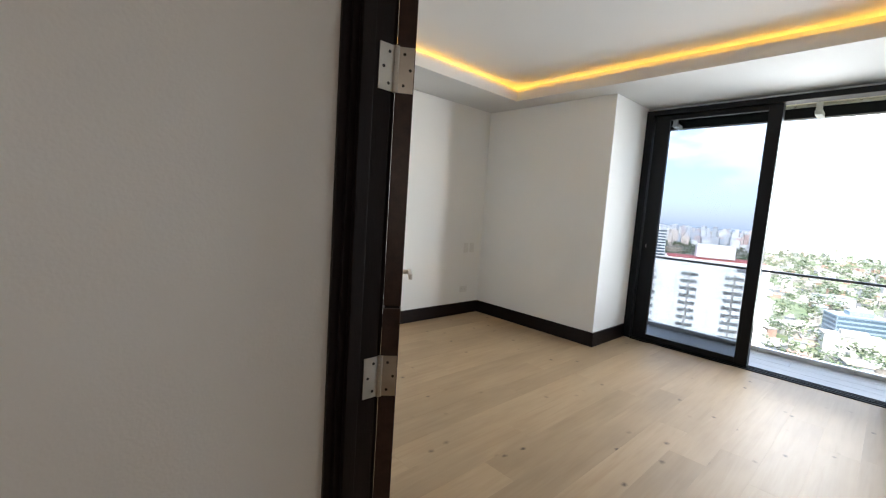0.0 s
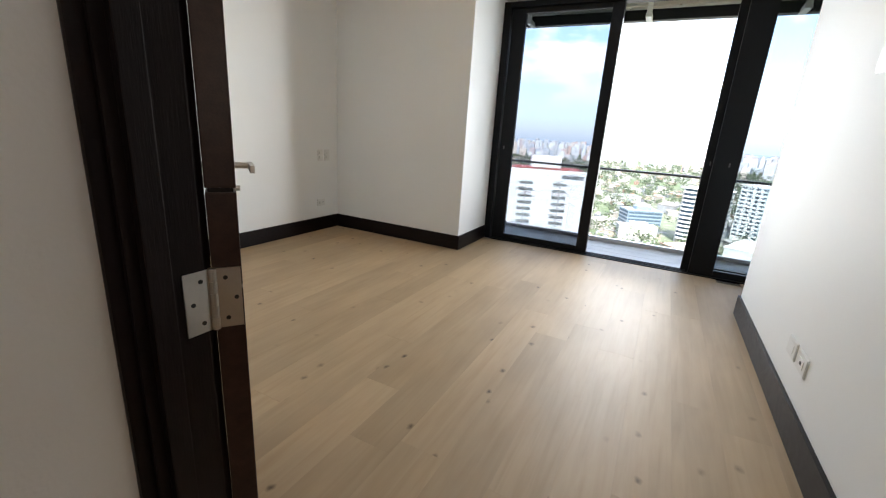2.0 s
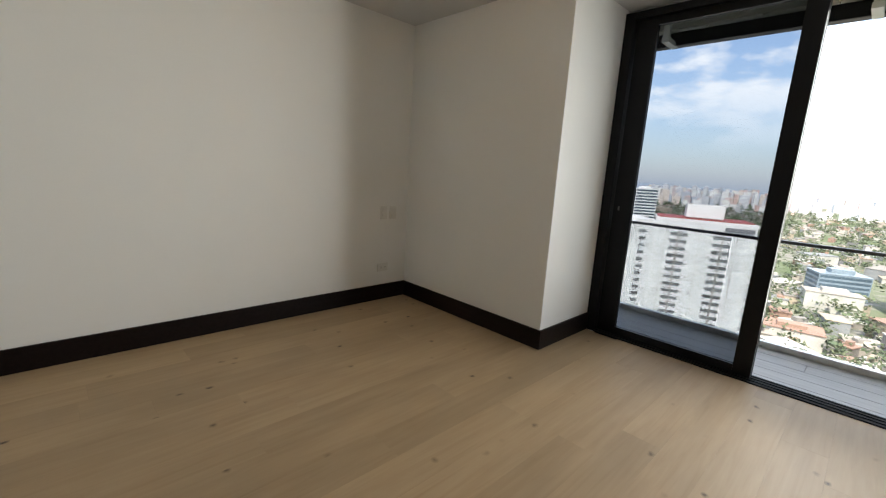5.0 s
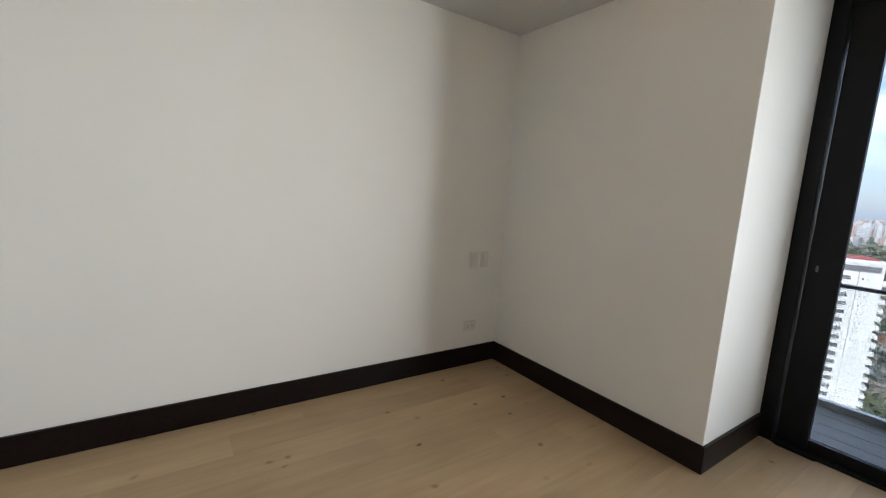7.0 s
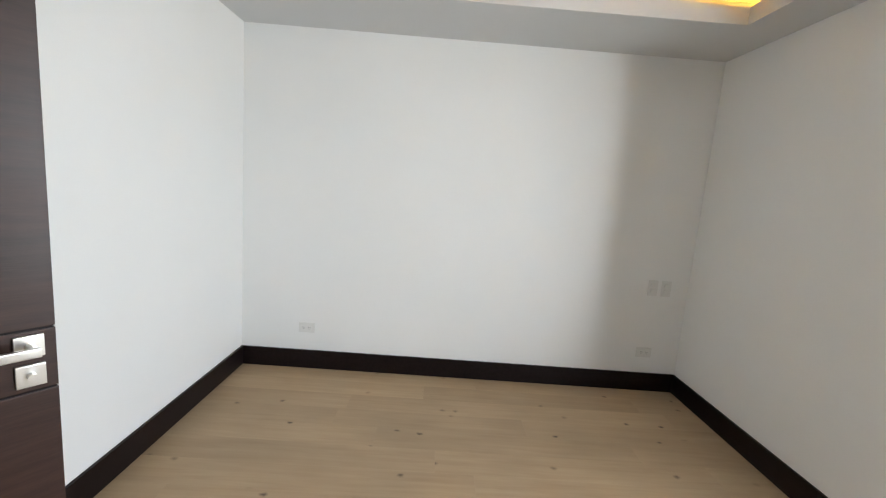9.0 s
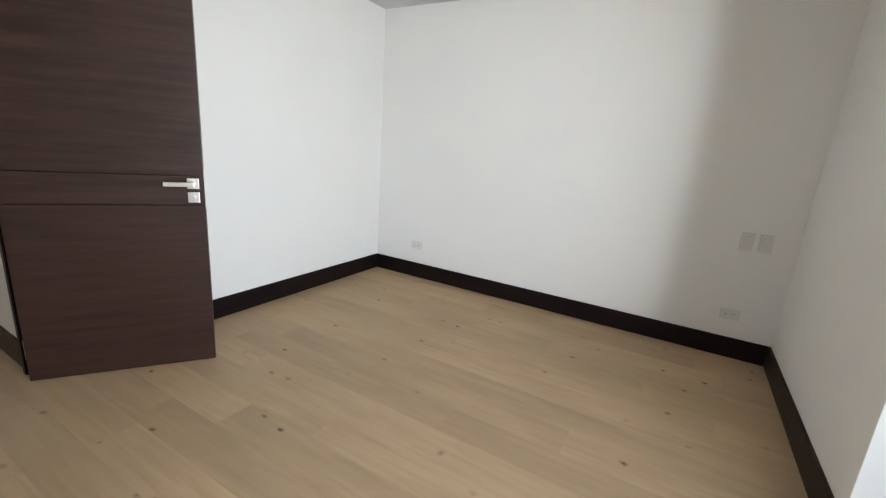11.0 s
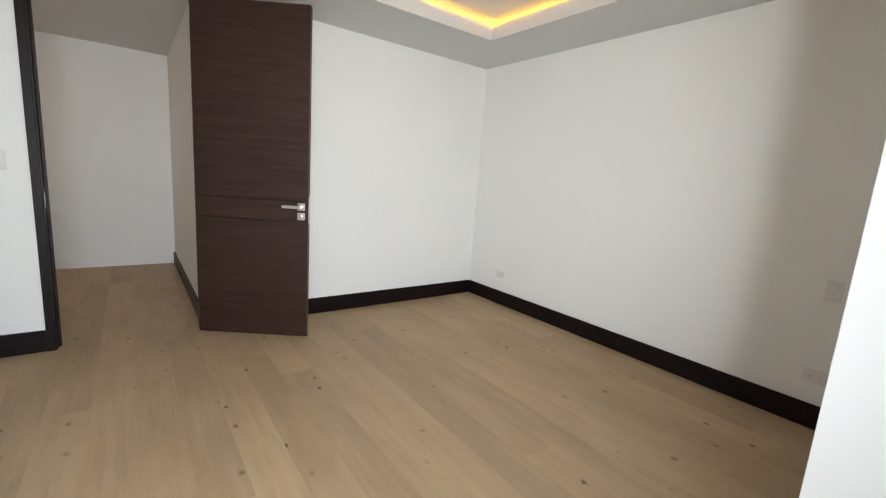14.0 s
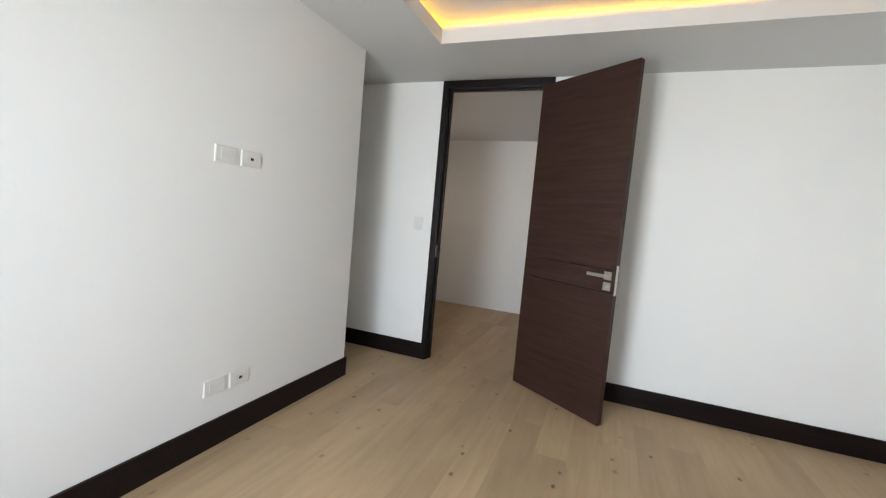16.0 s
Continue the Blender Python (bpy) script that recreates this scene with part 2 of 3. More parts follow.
# ---- building helpers ----
def box(bm, x0, x1, y0, y1, z0, z1):
    v = [bm.verts.new(p) for p in ((x0, y0, z0), (x1, y0, z0), (x1, y1, z0), (x0, y1, z0), (x0, y0, z1), (x1, y0, z1), (x1, y1, z1), (x0, y1, z1))]
    for f in ((3, 2, 1, 0), (4, 5, 6, 7), (0, 1, 5, 4), (1, 2, 6, 5), (2, 3, 7, 6), (3, 0, 4, 7)):
        bm.faces.new([v[i] for i in f])
    return v


def boxes(*spans, bevel=0.0, segments=2):
    bm = bmesh.new()
    for s in spans:
        box(bm, *s)
    if bevel:
        bmesh.ops.bevel(bm, geom=bm.edges[:], offset=bevel, segments=segments, profile=0.7, affect="EDGES")
    return bm


def rod(bm, a, b, r, sides=16):
    a, b = Vector(a), Vector(b)
    m = Matrix.Translation((a + b) / 2) @ (b - a).to_track_quat("Z", "Y").to_matrix().to_4x4()
    bmesh.ops.create_cone(bm, cap_ends=True, segments=sides, radius1=r, radius2=r, depth=(b - a).length, matrix=m)


def mesh_of(name, bm, *mats):
    me = bpy.data.meshes.new(name)
    bm.to_mesh(me)
    bm.free()
    for m in mats:
        me.materials.append(m)
    return me


def part(name, bm, mat, parent, label="", at=None):
    ob = new(name, bm if isinstance(bm, bpy.types.Mesh) else mesh_of(name, bm, mat))
    ob.parent = parent
    if at is not None:
        ob.matrix_basis = at
    return tagged(ob, label)


def thing(name, label, category, at=None, group="", kind=""):
    ob = new(name)
    ob.empty_display_size = 0.1
    if at is not None:
        ob.matrix_basis = at
    return tagged(ob, label, category, group, kind)


def structure(name, bm, mat, label, category):
    return tagged(new(name, mesh_of(name, bm, mat)), label, category, kind="structure")


# ---- the plan: x along the windows, y towards them ----
PIER_X, PIER_Y = 1.61, 3.415
TV_X, TV_Y0, TV_Y1 = 4.025, 0.725, 3.215
WIN_Y = 4.19
END_X = 5.0
H, H2 = 2.51, 2.665
BACK = -0.095
DOOR_X0, DOOR_X1, DOOR_H = 2.775, 3.622, 2.445      # clear opening
JAMB = 0.035
COR_X0, COR_Y0 = 2.756, -2.6
BASE_H = 0.146

structure("wall_west", boxes((-0.2, 0, 0, WIN_Y + 0.2, -0.06, H + 0.3)), WALL, "plain white painted bedroom wall with wall sockets", "wall")
structure("wall_pier", boxes((0, PIER_X, PIER_Y, WIN_Y + 0.2, -0.06, H), bevel=0.004), WALL, "white painted pier beside the balcony window", "wall")
structure("wall_tv", boxes((TV_X, END_X + 0.1, TV_Y0, TV_Y1, -0.06, H), bevel=0.004), WALL, "white painted wall block with television sockets", "wall")
structure("wall_door", boxes(
    (-0.2, DOOR_X0 - JAMB, BACK, 0, -0.06, H + 0.3),
    (DOOR_X1 + JAMB, END_X + 0.2, BACK, 0, -0.06, H + 0.3),
    (DOOR_X0 - JAMB, DOOR_X1 + JAMB, BACK, 0, DOOR_H + JAMB, H + 0.3)), WALL, "white painted wall around the bedroom door", "wall")
structure("wall_east", boxes((END_X + 0.1, END_X + 0.3, 0, WIN_Y + 0.2, -0.06, H + 0.3)), WALL, "plain white wall closing the recess", "wall")
structure("wall_corridor_west", boxes((COR_X0 - 0.15, COR_X0, COR_Y0, BACK, -0.06, H)), WALL, "plain white corridor end wall", "wall")
# unseen end wall; its small opening is added only for the corridor fill
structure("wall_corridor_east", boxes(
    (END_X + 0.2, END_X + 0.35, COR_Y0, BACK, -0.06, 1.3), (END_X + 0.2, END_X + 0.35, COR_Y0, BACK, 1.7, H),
    (END_X + 0.2, END_X + 0.35, COR_Y0, -1.6, 1.3, 1.7), (END_X + 0.2, END_X + 0.35, -1.1, BACK, 1.3, 1.7)), WALL, "unseen white corridor end wall with an added lamp opening", "wall")
structure("wall_corridor_south", boxes((COR_X0 - 0.15, END_X + 0.35, COR_Y0 - 0.15, COR_Y0, -0.06, H)), WALL, "plain white corridor wall opposite the door", "wall")
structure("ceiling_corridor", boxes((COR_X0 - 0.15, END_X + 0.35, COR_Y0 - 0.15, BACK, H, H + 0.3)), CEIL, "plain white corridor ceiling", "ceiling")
# unseen slab added to block the sun, and the lintel over the windows
structure("roof_slab", boxes((-6.0, 14.0, -8.0, WIN_Y + 0.2, H + 0.3, H + 0.7)), CONCRETE, "unseen concrete slab added overhead to keep the sun out", "slab")
structure("wall_window_lintel", boxes((-0.2, END_X + 0.3, WIN_Y + 0.0, WIN_Y + 0.2, H - 0.03, H + 0.3)), WALL, "white painted strip above the sliding windows", "wall")

# ceiling: a lowered ring, an upright lip, a light trough behind it and the raised middle
CX0, CX1, CY0, CY1 = 0.645, 3.396, 0.768, 3.095
LIP, TROUGH = 0.05, 0.11
bm = bmesh.new()
for s in ((0, CX0 - 0.02, 0, WIN_Y), (CX1 + 0.02, END_X + 0.1, 0, WIN_Y), (CX0 - 0.02, CX1 + 0.02, 0, CY0 - 0.02), (CX0 - 0.02, CX1 + 0.02, CY1 + 0.02, WIN_Y)):
    box(bm, *s, H, H + 0.018)
zl = H + LIP + 0.035
for s in ((CX0 - 0.02, CX0, CY0, CY1), (CX1, CX1 + 0.02, CY0, CY1), (CX0 - 0.02, CX1 + 0.02, CY0 - 0.02, CY0), (CX0 - 0.02, CX1 + 0.02, CY1, CY1 + 0.02)):
    box(bm, *s, H - 0.012, zl)
T = TROUGH
for s in ((CX0 - T - 0.02, CX0 - T, CY0 - T, CY1 + T), (CX1 + T, CX1 + T + 0.02, CY0 - T, CY1 + T), (CX0 - T - 0.02, CX1 + T + 0.02, CY0 - T - 0.02, CY0 - T), (CX0 - T - 0.02, CX1 + T + 0.02, CY1 + T, CY1 + T + 0.02)):
    box(bm, *s, H + 0.018, H2 + 0.02)
box(bm, CX0 - T, CX1 + T, CY0 - T, CY1 + T, H2, H2 + 0.02)
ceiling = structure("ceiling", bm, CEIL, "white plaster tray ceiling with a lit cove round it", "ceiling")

for x0, x1, y0, y1 in ((CX0 - T + 0.002, CX0 - T + 0.012, CY0 - T + 0.02, CY1 + T - 0.02), (CX1 + T - 0.012, CX1 + T - 0.002, CY0 - T + 0.02, CY1 + T - 0.02),
                       (CX0 - T + 0.02, CX1 + T - 0.02, CY0 - T + 0.002, CY0 - T + 0.012), (CX0 - T + 0.02, CX1 + T - 0.02, CY1 + T - 0.012, CY1 + T - 0.002)):
    strip = new("led_strip", mesh_of("led_strip", boxes((x0, x1, y0, y1, H2 - 0.066, H2 - 0.052), bevel=0.003, segments=1), LED))
    tagged(strip, "amber LED strip glowing in the ceiling cove", "light strip", "cove lights")


# ---- baseboards ----
def baseboard(x0, x1, y0, y1, label="dark wenge skirting board along the white wall"):
    """A board with a small rounded top edge."""
    bm = boxes((x0, x1, y0, y1, 0, BASE_H), bevel=0.003)
    structure("baseboard", bm, WENGE, label, "baseboard")


TH = 0.016
CAS = 0.062
baseboard(0, TH, TH + 0.001, PIER_Y - TH - 0.001)
baseboard(0, PIER_X + TH, PIER_Y - TH, PIER_Y)
baseboard(PIER_X, PIER_X + TH, PIER_Y + 0.001, WIN_Y - 0.07)
baseboard(0, DOOR_X0 - CAS - 0.001, 0, TH)
baseboard(DOOR_X1 + 0.053, END_X + 0.1, 0, TH)
baseboard(TV_X - TH, TV_X, TV_Y0 - TH, TV_Y1 + TH)
baseboard(TV_X + 0.001, END_X + 0.1, TV_Y0 - TH, TV_Y0)
baseboard(TV_X + 0.001, END_X + 0.1, TV_Y1, TV_Y1 + TH)
baseboard(COR_X0, COR_X0 + TH, COR_Y0, BACK - 0.03)
baseboard(DOOR_X1 + CAS + 0.03, END_X + 0.2, BACK - TH, BACK)

# ---- the bedroom door, standing open into the room ----
door = thing("door_1", "tall dark wenge door standing wide open", "door", kind="structure")
for x0, x1 in ((DOOR_X0 - JAMB, DOOR_X0), (DOOR_X1, DOOR_X1 + JAMB)):
    part("jamb", boxes((x0, x1, BACK - 0.004, 0.004, 0, DOOR_H + JAMB), bevel=0.003), WENGE_UP, door)
part("head_jamb", boxes((DOOR_X0, DOOR_X1, BACK - 0.004, 0.004, DOOR_H, DOOR_H + JAMB), bevel=0.003), WENGE, door)
for x0, x1 in ((DOOR_X0, DOOR_X0 + 0.013), (DOOR_X1 - 0.013, DOOR_X1)):
    part("door_stop", boxes((x0, x1, BACK + 0.012, -0.05, 0, DOOR_H - 0.014), bevel=0.002), WENGE_UP, door)
part("door_stop", boxes((DOOR_X0, DOOR_X1, BACK + 0.012, -0.05, DOOR_H - 0.013, DOOR_H), bevel=0.002), WENGE, door)
for y0, y1 in ((0.001, 0.02), (BACK - 0.024, BACK - 0.001)):
    left = DOOR_X0 - CAS if y0 > 0 else COR_X0 + 0.001
    for x0, x1 in ((left, DOOR_X0 - 0.008), (DOOR_X1 + 0.008, DOOR_X1 + 0.052)):
        part("casing", boxes((x0, x1, y0, y1, 0, H - 0.004), bevel=0.004), WENGE_UP, door)
    part("head_casing", boxes((DOOR_X0 - 0.007, DOOR_X1 + 0.007, y0, y1, DOOR_H + 0.008, H - 0.004), bevel=0.004), WENGE, door)

# the leaf is built closed against the origin at its hinge, then turned
LEAF_T, LEAF_W, LEAF_H = 0.042, 0.834, 2.43
HINGE = Vector((DOOR_X0 + 0.003, 0.012, 0))
OPEN = 144.8
leaf_at = Matrix.Translation(HINGE) @ Matrix.Rotation(radians(OPEN), 4, "Z")
leaf = part("leaf", boxes((0.006, LEAF_W - 0.004, -LEAF_T + 0.004, -0.004, 0.012, LEAF_H - 0.004)), WENGE_UP, door, "dark wenge door leaf with two fine grooves", at=leaf_at)
for z0, z1 in ((0.008, 0.909), (0.915, 1.063), (1.069, LEAF_H)):
    part("leaf_panel", boxes((0.004, LEAF_W, -LEAF_T, 0, z0, z1), bevel=0.0025), DOOR_WOOD, leaf)


def lever(side):
    """Square rose, neck and flat lever bar; below it a square key plate."""
    s = 1 if side > 0 else -1
    y = 0.0 if side > 0 else -LEAF_T
    lx = LEAF_W - 0.05
    f = lambda a, b: (min(y + s * a, y + s * b), max(y + s * a, y + s * b))
    part("handle_rose", boxes((lx - 0.027, lx + 0.027, *f(0, 0.009), 1.0, 1.054), bevel=0.002), STEEL, leaf, "square brushed steel rose")
    bm = bmesh.new()
    rod(bm, (lx, y + s * 0.008, 1.027), (lx, y + s * 0.058, 1.027), 0.01)
    bm2 = boxes((lx - 0.125, lx + 0.011, *f(0.05, 0.064), 1.016, 1.038), bevel=0.003)
    me = bpy.data.meshes.new("lever_bar_piece")
    bm2.to_mesh(me)
    bm2.free()
    bm.from_mesh(me)
    part("lever", bm, STEEL, leaf, "flat brushed steel lever")
    part("key_plate", boxes((lx - 0.027, lx + 0.027, *f(0, 0.009), 0.928, 0.982), bevel=0.002), STEEL, leaf, "square brushed steel key plate")
    bm = bmesh.new()
    rod(bm, (lx, y + s * 0.008, 0.955), (lx, y + s * 0.024, 0.955), 0.009)
    part("thumb_turn", bm, STEEL, leaf)


lever(1)
lever(-1)
part("latch_plate", boxes((LEAF_W - 0.001, LEAF_W + 0.0015, -0.033, -0.009, 0.9, 1.1), bevel=0.0005, segments=1), STEEL, leaf, "steel latch plate on the leaf edge")
for z in (0.181, 0.896, 1.612, 2.33):
    bm = bmesh.new()
    for i in range(5):
        rod(bm, (0, 0, z - 0.05 + 0.0202 * i), (0, 0, z - 0.0305 + 0.0202 * i), 0.0065)
    hinge = part("hinge", bm, STEEL, door, "brushed steel butt hinge", at=Matrix.Translation(HINGE))
    part("hinge_plate", boxes((-0.0035, -0.0015, -0.044, -0.006, z - 0.05, z + 0.05)), STEEL, hinge)
    turn = Matrix.Rotation(radians(OPEN), 4, "Z")
    part("hinge_plate", boxes((0.0015, 0.0035, -0.04, -0.004, z - 0.05, z + 0.05)), STEEL, hinge, at=turn)
    for plate_turn, px, sx in ((Matrix.Identity(4), -0.0015, 1), (turn, 0.0015, -1)):
        for dz, dy in ((-0.034, -0.018), (0.0, -0.032), (0.034, -0.018)):
            bm = bmesh.new()
            rod(bm, (px - 0.0005 * sx, dy, z + dz), (px + 0.0012 * sx, dy, z + dz), 0.0035, 10)
            part("screw", bm, DARK, hinge, at=plate_turn)
part("strike_plate", boxes((DOOR_X1 - 0.0012, DOOR_X1 + 0.001, -0.04, -0.008, 0.95, 1.06)), STEEL, door, "steel strike plate")

# ---- sliding balcony window ----
F0, F1 = WIN_Y - 0.065, WIN_Y + 0.085
WT = 2.478
window = thing("window_1", "black aluminium sliding balcony window, one bay open", "window", kind="structure")
part("outer_frame", boxes((PIER_X + 0.001, PIER_X + 0.075, F0, F1, 0, WT), bevel=0.003), ALU, window)
part("outer_frame", boxes((END_X + 0.03, END_X + 0.1, F0, F1, 0, WT), bevel=0.003), ALU, window)
part("outer_frame", boxes((PIER_X + 0.076, END_X + 0.029, F0, F1, WT - 0.05, WT), bevel=0.003), ALU, window)
part("track", boxes((PIER_X + 0.076, END_X + 0.029, F0, F1, -0.01, 0.008), bevel=0.002), ALU, window, "black aluminium floor track")
for y in (F0 + 0.03, F0 + 0.075, F0 + 0.115):
    part("track_rail", boxes((PIER_X + 0.076, END_X + 0.029, y - 0.003, y + 0.003, 0.008, 0.016)), ALU, window)


def sash(x0, x1, y0, y1, latch_x, s0=0.105, mat=GLASS):
    s, zb, zt = 0.105, 0.015, WT - 0.05
    sash_ob = part("sash", boxes((x0, x0 + s0, y0, y1, zb, zt), bevel=0.004), ALU, window, "black framed sliding sash with tinted glass")
    part("stile", boxes((x1 - s, x1, y0, y1, zb, zt), bevel=0.004), ALU, sash_ob)
    part("rail", boxes((x0 + s0, x1 - s, y0, y1, zb, zb + 0.06), bevel=0.003), ALU, sash_ob)
    part("rail", boxes((x0 + s0, x1 - s, y0, y1, zt - 0.05, zt), bevel=0.003), ALU, sash_ob)
    ym = (y0 + y1) / 2
    pane = part("pane", boxes((x0 + s0 - 0.008, x1 - s + 0.008, ym - 0.004, ym + 0.004, zb + 0.05, zt - 0.04)), mat, sash_ob, "grey tinted glass pane")
    pane.visible_shadow = False
    part("latch", boxes((latch_x - 0.006, latch_x + 0.006, y0 - 0.006, y0, 1.025, 1.06), bevel=0.002), RAIL_GREY, sash_ob, "small grey metal latch")


sash(1.69, 2.768, WIN_Y - 0.015, WIN_Y + 0.025, 1.735, 0.145)
sash(3.672, 4.80, WIN_Y + 0.032, WIN_Y + 0.072, 3.72, mat=PALE)
sash(3.735, 5.02, WIN_Y - 0.06, WIN_Y - 0.02, 3.86, 0.2, CLEAR)
part("meeting_stile", boxes((2.71, 2.768, WIN_Y + 0.03, WIN_Y + 0.07, 0.015, WT - 0.05), bevel=0.004), ALU, window)


# ---- sockets and switches on the walls ----
def plate(name, label, category, m, w, h, kind, group="wall plates"):
    """A plate that stands on its wall: local x along it, z up, y out of it."""
    t = thing(name, label, category, m, group)
    part("cover_plate", boxes((-w / 2, w / 2, 0, 0.0085, -h / 2, h / 2), (-w / 2 - 0.003, w / 2 + 0.003, 0, 0.006, -h / 2 - 0.003, h / 2 + 0.003), bevel=0.003), PLASTIC, t)
    wide = w > h
    if kind == "socket":
        for c in (-0.022, 0.022):
            cx, cz = (c, 0) if wide else (0, c)
            face = part("socket_face", boxes((cx - 0.016, cx + 0.016, 0.008, 0.0105, cz - 0.016, cz + 0.016), bevel=0.002), PLASTIC, t)
            for d in (-0.006, 0.006):
                part("slot", boxes((cx + d - 0.0012, cx + d + 0.0012, 0.0101, 0.0112, cz - 0.001, cz + 0.008)), DARK, face)
            part("slot", boxes((cx - 0.002, cx + 0.002, 0.0101, 0.0112, cz - 0.011, cz - 0.007)), DARK, face)
    elif kind == "switch":
        for c in (-0.024, 0.024):
            cx, cz = (c, 0) if wide else (0, c)
            part("rocker", boxes((cx - 0.02, cx + 0.02, 0.008, 0.017, cz - 0.015, cz + 0.015), bevel=0.004), PLASTIC, t)
    elif kind == "single":
        part("rocker", boxes((-0.02, 0.02, 0.008, 0.013, -0.034, 0.034), bevel=0.004), PLASTIC, t)
    elif kind == "data":
        part("insert", boxes((-0.034, 0.034, 0.008, 0.0105, -0.02, 0.02), bevel=0.002), PLASTIC, t)
        part("port", boxes((-0.012, 0.008, 0.0102, 0.0116, -0.007, 0.007)), DARK, t)
    else:
        part("insert", boxes((-0.034, 0.034, 0.008, 0.0105, -0.02, 0.02), bevel=0.002), PLASTIC, t)
    return t


def on_west(y, z):
    return pose(0, y, z, 0, 0, -90)


def on_tv(y, z):
    return pose(TV_X, y, z, 0, 0, 90)


plate("wall_socket", "white double socket low on the wall", "socket", on_west(3.143, 0.313), 0.115, 0.072, "socket")
plate("wall_socket", "white double socket low on the wall", "socket", on_west(0.5, 0.325), 0.115, 0.072, "socket")
plate("wall_switch", "white double rocker switch on the wall", "switch", on_west(3.14, 0.833), 0.068, 0.116, "switch")
plate("wall_switch", "white double rocker switch on the wall", "switch", on_west(3.243, 0.833), 0.068, 0.116, "switch")
plate("blank_plate", "white blank wall plate on the television wall", "wall plate", on_tv(1.905, 1.535), 0.125, 0.08, "blank")
plate("data_socket", "white data socket plate on the television wall", "socket", on_tv(1.748, 1.535), 0.125, 0.08, "data")
plate("blank_plate", "white blank wall plate above the skirting", "wall plate", on_tv(1.908, 0.329), 0.125, 0.08, "blank")
plate("wall_socket", "white socket plate above the skirting", "socket", on_tv(1.749, 0.327), 0.125, 0.08, "data")
plate("light_switch", "white light switch beside the door", "switch", pose(3.811, 0, 1.243, 0, 0, 0), 0.075, 0.116, "single")

# ---- balcony ----
BY0, BY1, BZ = F1, 5.2, -0.04
balcony = structure("balcony_floor", boxes((-3.0, 9.0, BY0, BY1, BZ - 0.25, BZ - 0.012)), CONCRETE, "concrete balcony slab under grey boards", "balcony")
structure("building_front", boxes((-6.0, -0.21, WIN_Y, WIN_Y + 0.2, -3.0, H + 0.3), (END_X + 0.31, 14.0, WIN_Y, WIN_Y + 0.2, -3.0, H + 0.3)), CREAM, "cream rendered outer wall beside the balcony", "wall")
structure("balcony_soffit", boxes((-3.0, 9.0, WIN_Y + 0.201, 5.3, 2.60, 2.75)), CREAM, "cream rendered soffit over the balcony", "soffit")

railing = thing("balcony_railing", "frameless glass balcony railing with slim dark handrail", "railing")
part("handrail", boxes((-2.9, 8.9, 5.13, 5.175, 0.842, 0.868), bevel=0.006), RAIL_GREY, railing)
part("base_shoe", boxes((-2.9, 8.9, 5.125, 5.18, BZ - 0.02, BZ + 0.05), bevel=0.004), STEEL, railing, "aluminium shoe holding the glass")
for i in range(9):
    g = part("pane", boxes((-2.9 + 1.31 * i, -2.9 + 1.31 * i + 1.3, 5.146, 5.158, BZ + 0.03, 0.838)), CLEAR, railing, "clear glass panel")
    g.visible_shadow = False

awning = thing("awning", "folded awning with dark cassette and white arms", "awning")
part("cassette", boxes((1.2, 6.2, 4.96, 5.06, 2.44, 2.56), bevel=0.012), ALU, awning)
bm = bmesh.new()
rod(bm, (1.25, 4.92, 2.55), (6.15, 4.92, 2.55), 0.016)
part("roller_tube", bm, STEEL, awning, "bright metal roller tube")
for x in (1.66, 2.93, 4.23, 5.5):
    part("arm", boxes((x - 0.03, x + 0.03, 4.8, 5.05, 2.435, 2.475), (x - 0.025, x + 0.025, 4.8, 4.83, 2.475, 2.60), bevel=0.006), PLASTIC, awning, "white metal bracket arm")

# ---- the city below: azimuth in degrees from the window's normal, distance in metres ----
GROUND = -72.0
EYE0 = (3.1, 0.5)


def far(az, d):
    return EYE0[0] + d * math.sin(radians(az)), EYE0[1] + d * math.cos(radians(az))


def island_paint(name, colors, rough=0.8):
    """One colour out of a few for each loose piece, with stains over it."""
    m = material(name, colors[0], rough)
    nt, b, node, ln = nodes_of(m)
    geo = node("ShaderNodeNewGeometry")
    ramp = node("ShaderNodeValToRGB")
    ramp.color_ramp.interpolation = "CONSTANT"
    e = ramp.color_ramp.elements
    e[0].color = (*colors[0], 1)
    e[1].position, e[1].color = 1 / len(colors), (*colors[1], 1)
    for i, c in enumerate(colors[2:], 2):
        n = e.new(i / len(colors))
        n.color = (*c, 1)
    ln(geo.outputs["Random Per Island"], ramp.inputs["Fac"])
    nz = node("ShaderNodeTexNoise")
    nz.inputs["Scale"].default_value = 0.15
    nz.inputs["Detail"].default_value = 5
    co = node("ShaderNodeTexCoord")
    ln(co.outputs["Object"], nz.inputs["Vector"])
    rg = node("ShaderNodeMapRange")
    rg.inputs["From Min"].default_value, rg.inputs["From Max"].default_value = 0.3, 0.7
    rg.inputs["To Min"].default_value, rg.inputs["To Max"].default_value = 0.75, 1.1
    ln(nz.outputs["Fac"], rg.inputs["Value"])
    sc = node("ShaderNodeVectorMath")
    sc.operation = "SCALE"
    ln(ramp.outputs["Color"], sc.inputs[0])
    ln(rg.outputs["Result"], sc.inputs["Scale"])
    ln(sc.outputs["Vector"], b.inputs["Base Color"])
    return m


